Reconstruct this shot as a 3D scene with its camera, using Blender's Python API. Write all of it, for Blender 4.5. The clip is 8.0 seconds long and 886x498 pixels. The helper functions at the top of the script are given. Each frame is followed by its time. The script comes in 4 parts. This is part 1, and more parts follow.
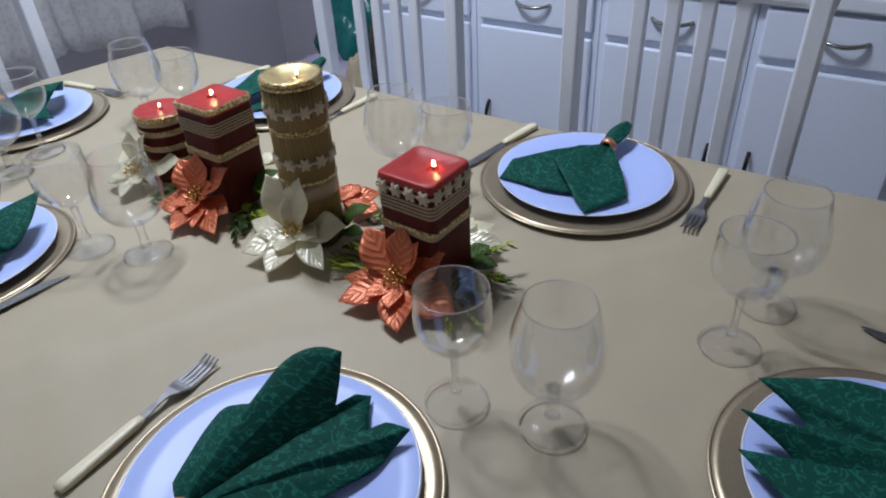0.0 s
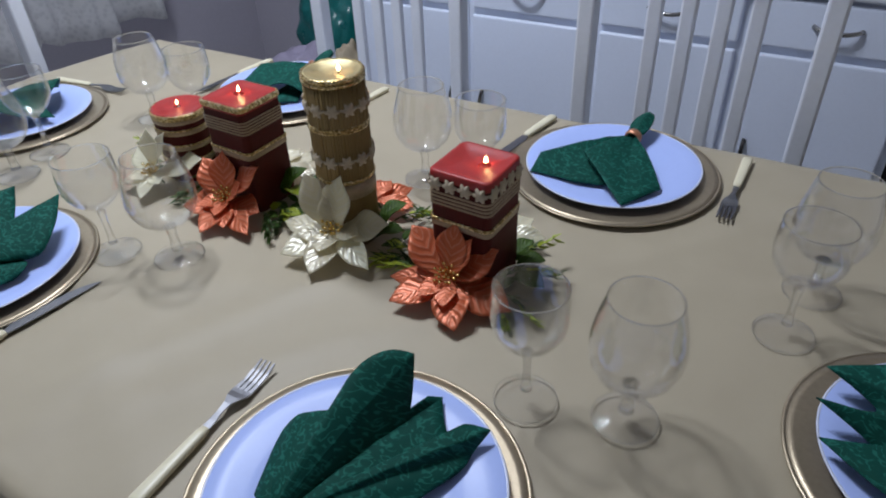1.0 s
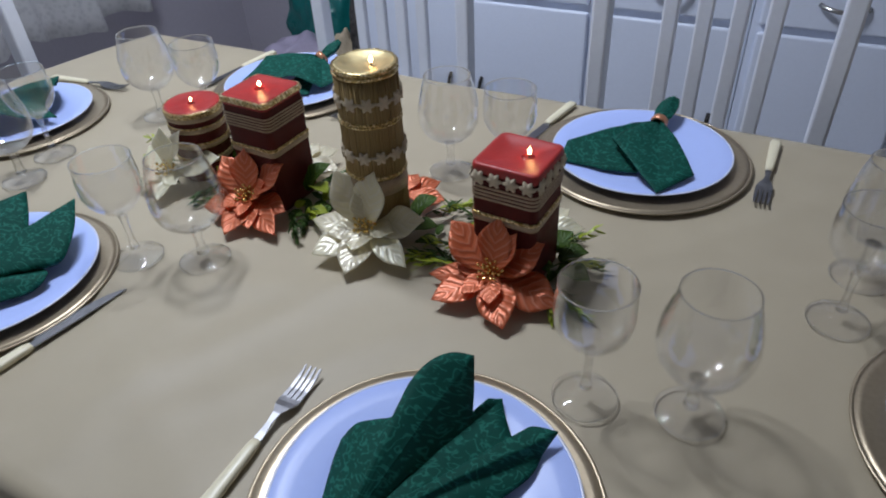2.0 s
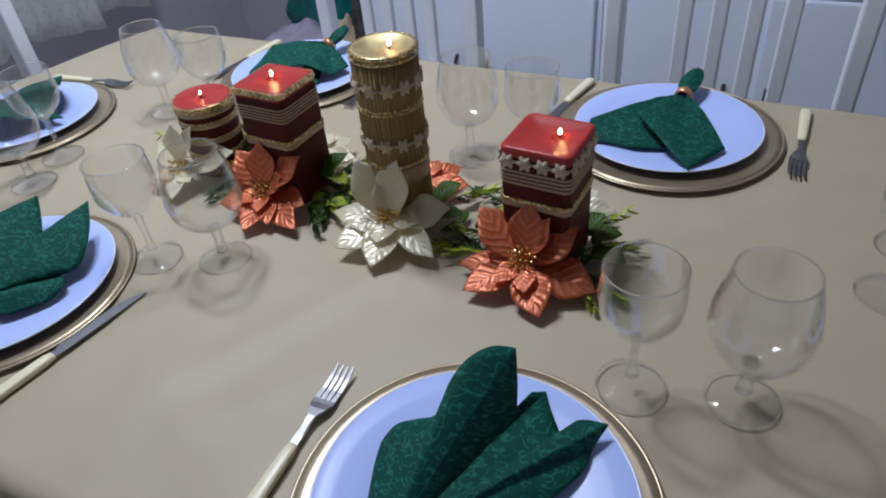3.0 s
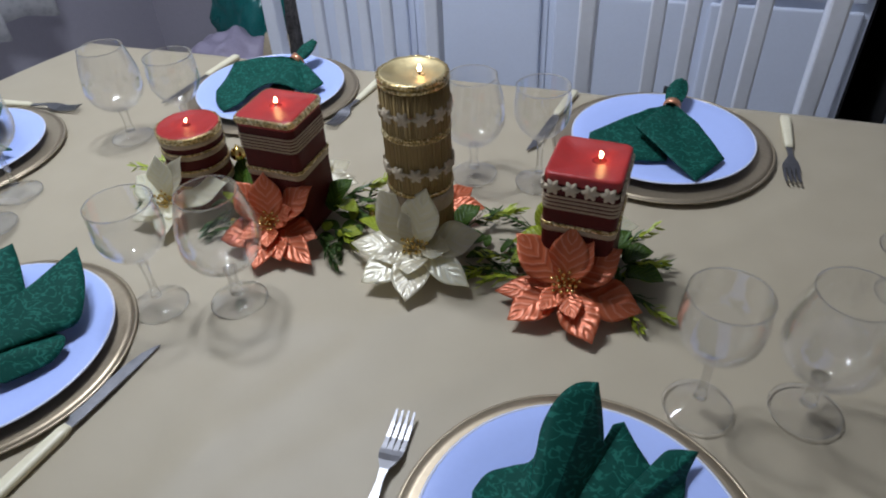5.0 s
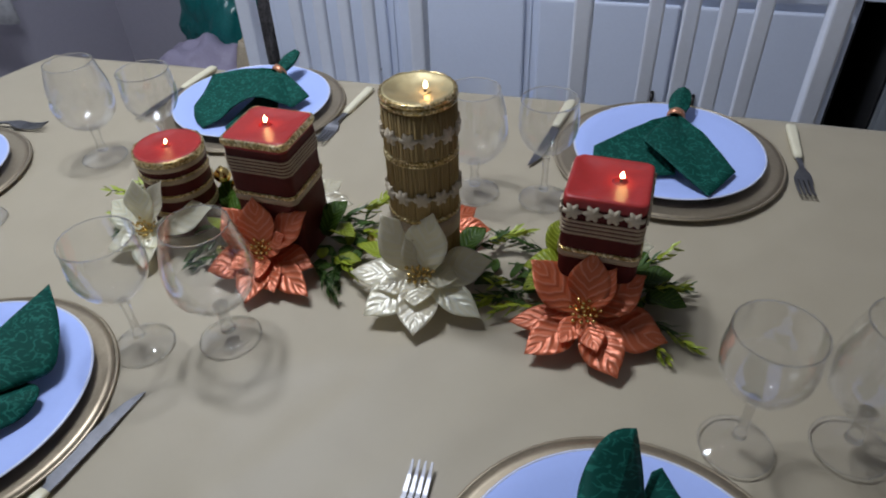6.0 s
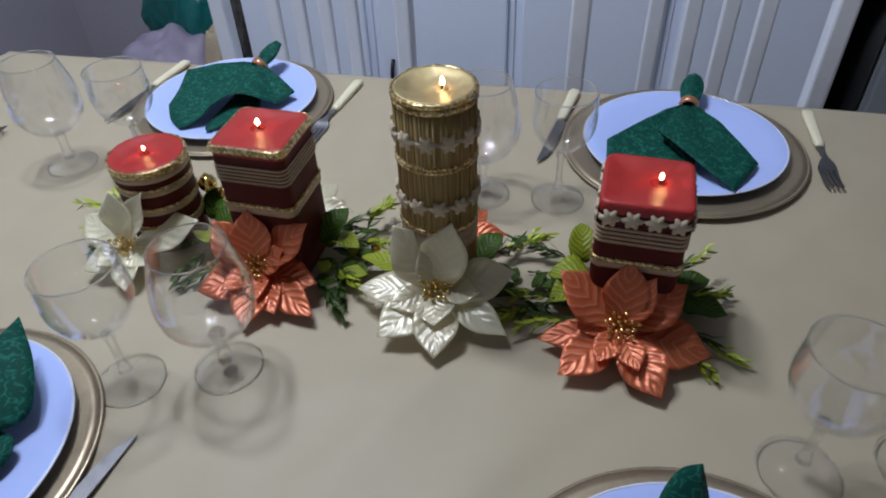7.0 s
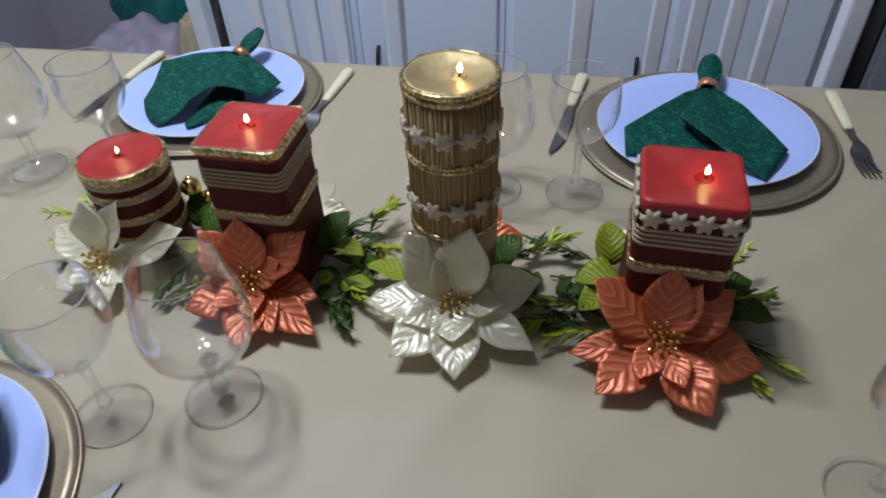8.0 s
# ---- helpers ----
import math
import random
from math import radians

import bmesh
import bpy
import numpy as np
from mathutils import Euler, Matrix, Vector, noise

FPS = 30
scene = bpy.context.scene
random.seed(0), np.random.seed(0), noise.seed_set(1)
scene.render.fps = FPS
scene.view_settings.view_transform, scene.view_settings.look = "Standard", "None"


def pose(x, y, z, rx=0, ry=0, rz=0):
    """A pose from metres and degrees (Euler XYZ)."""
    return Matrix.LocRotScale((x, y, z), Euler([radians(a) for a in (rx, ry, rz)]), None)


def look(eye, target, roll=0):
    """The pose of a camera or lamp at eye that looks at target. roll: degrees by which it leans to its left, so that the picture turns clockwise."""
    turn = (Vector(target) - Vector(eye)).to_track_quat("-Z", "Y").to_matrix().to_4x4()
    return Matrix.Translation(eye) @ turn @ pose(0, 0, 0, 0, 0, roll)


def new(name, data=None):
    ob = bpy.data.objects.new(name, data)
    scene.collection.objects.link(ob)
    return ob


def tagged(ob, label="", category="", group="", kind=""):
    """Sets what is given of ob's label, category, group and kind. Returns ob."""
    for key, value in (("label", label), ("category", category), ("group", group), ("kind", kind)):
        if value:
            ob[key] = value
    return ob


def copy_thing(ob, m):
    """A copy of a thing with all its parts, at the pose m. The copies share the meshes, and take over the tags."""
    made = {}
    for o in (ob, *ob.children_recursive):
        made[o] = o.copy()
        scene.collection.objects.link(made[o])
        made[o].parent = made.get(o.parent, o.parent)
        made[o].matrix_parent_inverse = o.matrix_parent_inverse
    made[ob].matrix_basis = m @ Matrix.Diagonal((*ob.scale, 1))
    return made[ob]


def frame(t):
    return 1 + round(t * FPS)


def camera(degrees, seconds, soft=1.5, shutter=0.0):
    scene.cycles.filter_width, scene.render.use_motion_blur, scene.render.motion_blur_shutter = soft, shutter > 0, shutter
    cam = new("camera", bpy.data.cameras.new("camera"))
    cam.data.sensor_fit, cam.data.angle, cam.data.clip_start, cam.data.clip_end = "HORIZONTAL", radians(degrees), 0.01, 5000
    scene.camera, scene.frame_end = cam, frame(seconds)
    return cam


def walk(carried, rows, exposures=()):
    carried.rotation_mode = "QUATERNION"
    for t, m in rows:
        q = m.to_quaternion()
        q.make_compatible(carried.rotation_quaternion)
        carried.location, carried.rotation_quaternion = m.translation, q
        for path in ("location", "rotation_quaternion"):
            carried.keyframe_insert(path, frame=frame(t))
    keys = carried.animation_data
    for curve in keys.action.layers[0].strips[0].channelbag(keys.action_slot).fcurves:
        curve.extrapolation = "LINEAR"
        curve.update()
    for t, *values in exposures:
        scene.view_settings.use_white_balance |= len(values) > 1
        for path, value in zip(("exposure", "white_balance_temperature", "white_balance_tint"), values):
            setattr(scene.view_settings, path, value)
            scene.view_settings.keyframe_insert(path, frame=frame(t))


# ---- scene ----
cam = camera(66.5, 8.0, 2.0)
PATH = [
    (0, (0.655, -0.587, 1.311), (-0.277, 0.76, 0.164), -3.2),
    (0.5, (0.61, -0.611, 1.315), (-0.284, 0.752, 0.156), -3.0),
    (1, (0.557, -0.632, 1.319), (-0.276, 0.753, 0.141), -2.5),
    (1.5, (0.506, -0.647, 1.319), (-0.273, 0.756, 0.126), -2.1),
    (3, (0.442, -0.632, 1.303), (-0.339, 0.725, 0.057), -6.1),
    (3.5, (0.396, -0.654, 1.318), (-0.295, 0.731, 0.051), -4.9),
    (4, (0.355, -0.669, 1.326), (-0.264, 0.749, 0.058), -3.9),
    (4.5, (0.318, -0.663, 1.328), (-0.252, 0.774, 0.059), -3.6),
    (6, (0.229, -0.6, 1.315), (-0.223, 0.88, 0.048), -2.6),
    (6.5, (0.195, -0.571, 1.306), (-0.212, 0.91, 0.025), -2.5),
    (7, (0.162, -0.543, 1.293), (-0.2, 0.932, -0.009), -2.4),
    (7.5, (0.135, -0.513, 1.279), (-0.192, 0.953, -0.043), -2.5),
    (8, (0.115, -0.483, 1.261), (-0.19, 0.976, -0.072), -2.7),
]
walk(cam, [(t, look(eye, target, roll)) for t, eye, target, roll in PATH],
     [(0.0, 0.02), (1.5, -0.13), (4.5, -0.05), (6.2, -0.29), (8.0, -0.20)])

# ---- light: one cool ceiling lamp with three bulbs, added faint fill at the window ----
LAMP = (-0.50, 0.26, 2.42)
world = bpy.data.worlds.new("world")
world.use_nodes = True
scene.world = world
world.node_tree.nodes["Background"].inputs[0].default_value = (0.55, 0.62, 0.75, 1)
world.node_tree.nodes["Background"].inputs[1].default_value = 0.05
BULBS = [(LAMP[0] + 0.17 * math.cos(radians(a)), LAMP[1] + 0.17 * math.sin(radians(a))) for a in (20, 140, 260)]
for bx, by in BULBS:
    lamp_data = bpy.data.lights.new("ceiling_bulb", "AREA")
    lamp_data.shape, lamp_data.size, lamp_data.energy = "DISK", 0.15, 11.0
    lamp_data.color = (0.83, 0.90, 1.05)
    lamp = new("ceiling_bulb", lamp_data)
    lamp.matrix_world = look((bx, by, LAMP[2]), (bx, by + 0.001, 0))
# soft bluish fill, added in the window opening to lift the shade
fill_data = bpy.data.lights.new("window_fill", "AREA")
fill_data.shape, fill_data.size, fill_data.size_y, fill_data.energy = "RECTANGLE", 1.25, 1.05, 12
fill_data.color = (0.72, 0.86, 1.0)
fill = new("window_fill", fill_data)
fill.matrix_world = look((-2.08, 0.35, 1.60), (-1.0, 0.35, 1.60))

# ---- materials ----
def nodes_of(name):
    m = bpy.data.materials.new(name)
    m.use_nodes = True
    nt = m.node_tree
    return m, nt, nt.nodes["Principled BSDF"]


def add(nt, kind, **values):
    n = nt.nodes.new(kind)
    for k, v in values.items():
        n.inputs[k.replace("_", " ")].default_value = v
    return n


def ramp(nt, fac, stops):
    n = nt.nodes.new("ShaderNodeValToRGB")
    e = n.color_ramp.elements
    while len(e) < len(stops):
        e.new(0.5)
    for k, (p, c) in zip(e, stops):
        k.position, k.color = p, (*c, 1)
    nt.links.new(fac, n.inputs[0])
    return n


def coords(nt, space="Object", scale=(1, 1, 1)):
    c = nt.nodes.new("ShaderNodeTexCoord")
    m = nt.nodes.new("ShaderNodeMapping")
    m.inputs["Scale"].default_value = scale
    nt.links.new(c.outputs[space], m.inputs[0])
    return m.outputs[0]


def shade(c, k):
    return tuple(min(1.0, a * k) for a in c)


def surface(name, base, rough=0.5, metal=0.0, vary=0.12, scale=12, fine=180, bump=0.15, depth=0.001, stretch=(1, 1, 1), **more):
    """Base colour varied at a broad and a fine scale, fine relief and uneven gloss."""
    m, nt, p = nodes_of(name)
    v = coords(nt, "Object", stretch)
    broad = add(nt, "ShaderNodeTexNoise", Scale=scale, Detail=4.0)
    small = add(nt, "ShaderNodeTexNoise", Scale=fine, Detail=3.0)
    for n in (broad, small):
        nt.links.new(v, n.inputs["Vector"])
    mix = add(nt, "ShaderNodeMath")
    mix.operation = "ADD"
    nt.links.new(broad.outputs[0], mix.inputs[0])
    nt.links.new(small.outputs[0], mix.inputs[1])
    half = add(nt, "ShaderNodeMath")
    half.operation = "MULTIPLY"
    half.inputs[1].default_value = 0.5
    nt.links.new(mix.outputs[0], half.inputs[0])
    col = ramp(nt, half.outputs[0], [(0.3, shade(base, 1 - vary)), (0.7, shade(base, 1 + vary))])
    nt.links.new(col.outputs[0], p.inputs["Base Color"])
    r = ramp(nt, broad.outputs[0], [(0.3, (rough * 0.85,) * 3), (0.7, (min(1, rough * 1.15),) * 3)])
    nt.links.new(r.outputs[0], p.inputs["Roughness"])
    p.inputs["Metallic"].default_value = metal
    b = add(nt, "ShaderNodeBump", Strength=bump, Distance=depth)
    nt.links.new(small.outputs[0], b.inputs["Height"])
    nt.links.new(b.outputs[0], p.inputs["Normal"])
    for k, val in more.items():
        p.inputs[k.replace("_", " ")].default_value = val
    return m


def cloth_material():
    m, nt, p = nodes_of("beige_tablecloth")
    v = coords(nt)
    weave = add(nt, "ShaderNodeTexNoise", Scale=900.0, Detail=2.0)
    broad = add(nt, "ShaderNodeTexNoise", Scale=2.2, Detail=3.0)
    for n in (weave, broad):
        nt.links.new(v, n.inputs["Vector"])
    mott = add(nt, "ShaderNodeTexNoise", Scale=16.0, Detail=5.0)
    nt.links.new(v, mott.inputs["Vector"])
    both = add(nt, "ShaderNodeMath")
    both.operation = "MULTIPLY_ADD"
    both.inputs[1].default_value = 0.45
    nt.links.new(mott.outputs[0], both.inputs[0])
    less = add(nt, "ShaderNodeMath")
    less.operation = "MULTIPLY"
    less.inputs[1].default_value = 0.55
    nt.links.new(broad.outputs[0], less.inputs[0])
    nt.links.new(less.outputs[0], both.inputs[2])
    c = ramp(nt, both.outputs[0], [(0.3, (0.404, 0.344, 0.242)), (0.7, (0.454, 0.394, 0.281))])
    nt.links.new(c.outputs[0], p.inputs["Base Color"])
    p.inputs["Roughness"].default_value = 0.52
    p.inputs["Sheen Weight"].default_value = 0.15
    p.inputs["Specular IOR Level"].default_value = 0.45
    b = add(nt, "ShaderNodeBump", Strength=0.12, Distance=0.0006)
    nt.links.new(weave.outputs[0], b.inputs["Height"])
    nt.links.new(b.outputs[0], p.inputs["Normal"])
    return m


def napkin_material():
    """Dark green damask with lighter curling scrolls."""
    m, nt, p = nodes_of("green_damask")
    v = coords(nt, "UV")
    n = add(nt, "ShaderNodeTexNoise", Scale=10.0, Detail=1.5, Distortion=2.2)
    nt.links.new(v, n.inputs["Vector"])
    w = nt.nodes.new("ShaderNodeTexVoronoi")
    w.inputs["Scale"].default_value = 19.0
    nt.links.new(v, w.inputs["Vector"])
    sc = add(nt, "ShaderNodeMath")
    sc.operation = "MULTIPLY"
    sc.inputs[1].default_value = 10.0
    nt.links.new(w.outputs["Distance"], sc.inputs[0])
    sc2 = add(nt, "ShaderNodeMath")
    sc2.operation = "MULTIPLY_ADD"
    sc2.inputs[1].default_value = 20.0
    nt.links.new(n.outputs[0], sc2.inputs[0])
    nt.links.new(sc.outputs[0], sc2.inputs[2])
    s = add(nt, "ShaderNodeMath")
    s.operation = "SINE"
    nt.links.new(sc2.outputs[0], s.inputs[0])
    patch = add(nt, "ShaderNodeTexNoise", Scale=22.0, Detail=1.0)
    nt.links.new(v, patch.inputs["Vector"])
    gate = ramp(nt, patch.outputs[0], [(0.36, (0, 0, 0)), (0.48, (1, 1, 1))])
    lines = add(nt, "ShaderNodeMath")
    lines.operation = "MULTIPLY"
    nt.links.new(s.outputs[0], lines.inputs[0])
    nt.links.new(gate.outputs[0], lines.inputs[1])
    c = ramp(nt, lines.outputs[0], [(0.0, (0.001, 0.056, 0.041)), (0.30, (0.002, 0.064, 0.048)), (0.65, (0.006, 0.098, 0.072)), (1.0, (0.013, 0.130, 0.095))])
    nt.links.new(c.outputs[0], p.inputs["Base Color"])
    p.inputs["Roughness"].default_value = 0.75
    p.inputs["Specular IOR Level"].default_value = 0.2
    f = add(nt, "ShaderNodeTexNoise", Scale=160.0)
    nt.links.new(v, f.inputs["Vector"])
    b = add(nt, "ShaderNodeBump", Strength=0.2, Distance=0.0006)
    nt.links.new(f.outputs[0], b.inputs["Height"])
    nt.links.new(b.outputs[0], p.inputs["Normal"])
    return m


def leaf_material(name, dark, light, rough=0.4, metal=0.0, ribs=9.0, depth=0.0012, pale=0.5, glow=0.15, spec=0.3, relief=0.34):
    """A leaf or petal with side veins that run out from the midrib, along UV. On petals the paler crests paint satin
    sheen into the colour.
    """
    m, nt, p = nodes_of(name)
    uv = nt.nodes.new("ShaderNodeTexCoord")
    sep = nt.nodes.new("ShaderNodeSeparateXYZ")
    nt.links.new(uv.outputs["UV"], sep.inputs[0])
    a = add(nt, "ShaderNodeMath")
    a.operation = "SUBTRACT"
    a.inputs[1].default_value = 0.5
    nt.links.new(sep.outputs[1], a.inputs[0])
    ab = add(nt, "ShaderNodeMath")
    ab.operation = "ABSOLUTE"
    nt.links.new(a.outputs[0], ab.inputs[0])
    slant = add(nt, "ShaderNodeMath")
    slant.operation = "MULTIPLY_ADD"
    slant.inputs[1].default_value = -0.55
    nt.links.new(ab.outputs[0], slant.inputs[0])
    nt.links.new(sep.outputs[0], slant.inputs[2])
    wob = add(nt, "ShaderNodeTexNoise", Scale=6.0)
    nt.links.new(uv.outputs["UV"], wob.inputs["Vector"])
    wmul = add(nt, "ShaderNodeMath")
    wmul.operation = "MULTIPLY_ADD"
    wmul.inputs[1].default_value = 0.07
    nt.links.new(wob.outputs[0], wmul.inputs[0])
    nt.links.new(slant.outputs[0], wmul.inputs[2])
    k = add(nt, "ShaderNodeMath")
    k.operation = "MULTIPLY"
    k.inputs[1].default_value = ribs * 6.283
    nt.links.new(wmul.outputs[0], k.inputs[0])
    s = add(nt, "ShaderNodeMath")
    s.operation = "SINE"
    nt.links.new(k.outputs[0], s.inputs[0])
    c0 = ramp(nt, s.outputs[0], [(0.0, dark), (pale, dark), (1.0, light)])
    info = nt.nodes.new("ShaderNodeObjectInfo")
    tone = ramp(nt, info.outputs["Random"], [(0.0, (0.86, 0.82, 0.78)), (1.0, (1.06, 1.05, 1.04))])
    c = nt.nodes.new("ShaderNodeMix")
    c.data_type, c.blend_type = "RGBA", "MULTIPLY"
    c.inputs[0].default_value = 1.0
    nt.links.new(c0.outputs[0], c.inputs[6])
    nt.links.new(tone.outputs[0], c.inputs[7])
    nt.links.new(c.outputs[2], p.inputs["Base Color"])
    p.inputs["Roughness"].default_value = rough
    p.inputs["Metallic"].default_value = metal
    p.inputs["Specular IOR Level"].default_value = 0.5 + spec
    b = add(nt, "ShaderNodeBump", Strength=relief, Distance=depth)
    nt.links.new(s.outputs[0], b.inputs["Height"])
    nt.links.new(b.outputs[0], p.inputs["Normal"])
    tl = nt.nodes.new("ShaderNodeBsdfTranslucent")
    nt.links.new(c.outputs[2], tl.inputs["Color"])
    x = nt.nodes.new("ShaderNodeMixShader")
    x.inputs[0].default_value = glow
    nt.links.new(p.outputs[0], x.inputs[1])
    nt.links.new(tl.outputs[0], x.inputs[2])
    nt.links.new(x.outputs[0], nt.nodes["Material Output"].inputs[0])
    return m


def glitter_material():
    m, nt, p = nodes_of("gold_glitter")
    v = nt.nodes.new("ShaderNodeTexVoronoi")
    v.inputs["Scale"].default_value = 420.0
    nt.links.new(coords(nt), v.inputs["Vector"])
    c = ramp(nt, v.outputs["Color"], [(0.2, (0.30, 0.20, 0.07)), (0.55, (0.68, 0.50, 0.21)), (0.9, (1.0, 0.88, 0.56))])
    nt.links.new(c.outputs[0], p.inputs["Base Color"])
    p.inputs["Metallic"].default_value = 0.9
    p.inputs["Roughness"].default_value = 0.3
    b = add(nt, "ShaderNodeBump", Strength=1.0, Distance=0.002)
    nt.links.new(v.outputs["Color"], b.inputs["Height"])
    nt.links.new(b.outputs[0], p.inputs["Normal"])
    return m


def bowl_material(name, edge, face, power):
    """Thin blown glass: clear, with a mirror gloss that grows towards the edge."""
    m, nt, p = nodes_of(name)
    nt.nodes.remove(p)
    t = add(nt, "ShaderNodeBsdfTransparent", Color=(0.990, 0.991, 0.993, 1))
    g = add(nt, "ShaderNodeBsdfGlossy", Color=(1, 1, 1, 1), Roughness=0.02)
    lw = add(nt, "ShaderNodeLayerWeight", Blend=0.5)
    pw = add(nt, "ShaderNodeMath")
    pw.operation = "POWER"
    pw.inputs[1].default_value = power
    nt.links.new(lw.outputs["Facing"], pw.inputs[0])
    f = add(nt, "ShaderNodeMath")
    f.operation = "MULTIPLY_ADD"
    f.inputs[1].default_value, f.inputs[2].default_value = edge, face
    nt.links.new(pw.outputs[0], f.inputs[0])
    x = nt.nodes.new("ShaderNodeMixShader")
    nt.links.new(f.outputs[0], x.inputs[0])
    nt.links.new(t.outputs[0], x.inputs[1])
    nt.links.new(g.outputs[0], x.inputs[2])
    nt.links.new(x.outputs[0], nt.nodes["Material Output"].inputs[0])
    return m


def glass_material(name, clear=0.0):
    """Pressed glass; clear is the share of light that passes straight on."""
    m, nt, p = nodes_of(name)
    t = add(nt, "ShaderNodeBsdfTransparent", Color=(0.99, 0.99, 0.99, 1))
    x = nt.nodes.new("ShaderNodeMixShader")
    x.inputs[0].default_value = clear
    nt.links.new(p.outputs[0], x.inputs[1])
    nt.links.new(t.outputs[0], x.inputs[2])
    nt.links.new(x.outputs[0], nt.nodes["Material Output"].inputs[0])
    p.inputs["Base Color"].default_value = (0.98, 0.99, 0.99, 1)
    p.inputs["Transmission Weight"].default_value, p.inputs["Roughness"].default_value, p.inputs["IOR"].default_value = 1.0, 0.01, 1.47
    return m


def flame_material():
    m, nt, p = nodes_of("candle_flame")
    p.inputs["Base Color"].default_value = (1, 0.8, 0.5, 1)
    p.inputs["Emission Color"].default_value = (1.0, 0.56, 0.24, 1)
    p.inputs["Emission Strength"].default_value = 48.0
    return m


M_CLOTH = cloth_material()
M_NAPKIN = napkin_material()
M_PLATE = surface("pale_blue_glazed_china", (0.44, 0.55, 0.95), 0.24, vary=0.02, scale=5, bump=0.02, Specular_IOR_Level=0.12)
M_PLATE_RIM = surface("worn_white_china_edge", (0.66, 0.70, 0.86), 0.25, vary=0.06)
M_CHARGER = surface("brushed_gold_lacquer", (0.42, 0.345, 0.240), 0.40, metal=0.75, vary=0.1, scale=8, bump=0.08)
M_CHARGER_RIM = surface("bright_gold_edge", (0.46, 0.38, 0.265), 0.40, metal=0.75, vary=0.1)
M_STEEL = surface("worn_stainless_steel", (0.27, 0.27, 0.285), 0.40, metal=1.0, vary=0.15, scale=30, bump=0.06)
M_CREAM = surface("cream_plastic", (0.78, 0.72, 0.52), 0.35, vary=0.05, scale=30, bump=0.05)
M_GLASS = glass_material("clear_pressed_glass", 0.15)
M_BLOWN = bowl_material("clear_blown_glass", 0.80, 0.045, 3.0)
M_STEM = glass_material("clear_drawn_glass", 0.66)
M_FOOT = bowl_material("clear_glass_foot", 0.60, 0.028, 3.2)
M_WAX = surface("red_wax", (0.38, 0.024, 0.021), 0.42, vary=0.12, scale=25, fine=70, bump=0.35, depth=0.002, Subsurface_Weight=0.15, Subsurface_Radius=(0.02, 0.004, 0.002), Subsurface_Scale=0.3)
M_POOL = surface("molten_red_wax", (0.22, 0.010, 0.008), 0.12, vary=0.1, scale=40, bump=0.1, Subsurface_Weight=0.1, Subsurface_Radius=(0.02, 0.004, 0.002), Subsurface_Scale=0.3)
M_WRAP = surface("burgundy_wrap", (0.085, 0.010, 0.008), 0.60, vary=0.15, scale=30, bump=0.15, Specular_IOR_Level=0.2)
M_WRAP_PALE = surface("faded_mauve_wrap", (0.10, 0.020, 0.017), 0.55, vary=0.15, scale=30, bump=0.15, Specular_IOR_Level=0.25)
M_RIBBON = surface("champagne_ribbon", (0.46, 0.35, 0.235), 0.45, metal=0.25, vary=0.15, scale=60, bump=0.3)
M_GOLD_WAX = surface("gold_painted_wax", (0.45, 0.37, 0.19), 0.46, metal=0.6, vary=0.2, scale=28, fine=70, bump=0.35, depth=0.002)
M_REED = surface("bronze_reed", (0.34, 0.235, 0.095), 0.42, metal=0.35, vary=0.2, scale=25, fine=120, bump=0.2, stretch=(1, 1, 0.15))
M_GLITTER = glitter_material()
M_FLAKE = surface("cream_felt", (0.55, 0.46, 0.33), 0.75, vary=0.1, scale=60, bump=0.3)
M_WICK = surface("charred_wick", (0.03, 0.02, 0.015), 0.9)
M_FLAME = flame_material()
# petals: the second, paler colour paints a satin highlight on the rib crests
M_RED_PETAL = leaf_material("coral_satin_petal", (0.78, 0.21, 0.085), (0.88, 0.36, 0.21), 0.38, 0.35, 7, 0.0013, pale=0.5, glow=0.40, relief=0.30)
M_CREAM_PETAL = leaf_material("cream_satin_petal", (0.95, 0.93, 0.76), (0.98, 0.97, 0.86), 0.34, 0.20, 7, 0.0013, pale=0.4, glow=0.52, spec=0.5, relief=0.26)
M_LEAF = leaf_material("fresh_green_leaf", (0.29, 0.36, 0.022), (0.52, 0.60, 0.075), 0.42, 0, 8, pale=0.6, spec=-0.1, glow=0.3)
M_DARK_LEAF = leaf_material("dark_green_leaf", (0.050, 0.110, 0.010), (0.10, 0.18, 0.020), 0.48, 0, 8, spec=-0.2, glow=0.2)
M_NEEDLE = surface("green_plastic_needle", (0.36, 0.43, 0.035), 0.42, vary=0.35, scale=60, bump=0.05)
M_NEEDLE_DARK = surface("dark_plastic_needle", (0.055, 0.11, 0.022), 0.45, vary=0.35, scale=60, bump=0.05)
M_GOLD = surface("polished_gold", (0.85, 0.62, 0.22), 0.12, metal=1.0, vary=0.05)
M_WHITE = surface("white_lacquered_wood", (0.80, 0.83, 0.91), 0.35, vary=0.03, scale=6, fine=120, bump=0.05)
M_CAB = surface("white_kitchen_lacquer", (0.77, 0.83, 0.97), 0.38, vary=0.025, scale=3, fine=140, bump=0.05)
M_CHROME = surface("dull_chrome", (0.40, 0.39, 0.38), 0.2, metal=1.0, vary=0.08)
M_PULL = surface("dark_bronze_metal", (0.05, 0.045, 0.045), 0.35, metal=0.9, vary=0.1)
M_WALL = surface("lilac_grey_plaster", (0.43, 0.41, 0.47), 0.85, vary=0.05, scale=2, fine=90, bump=0.25)
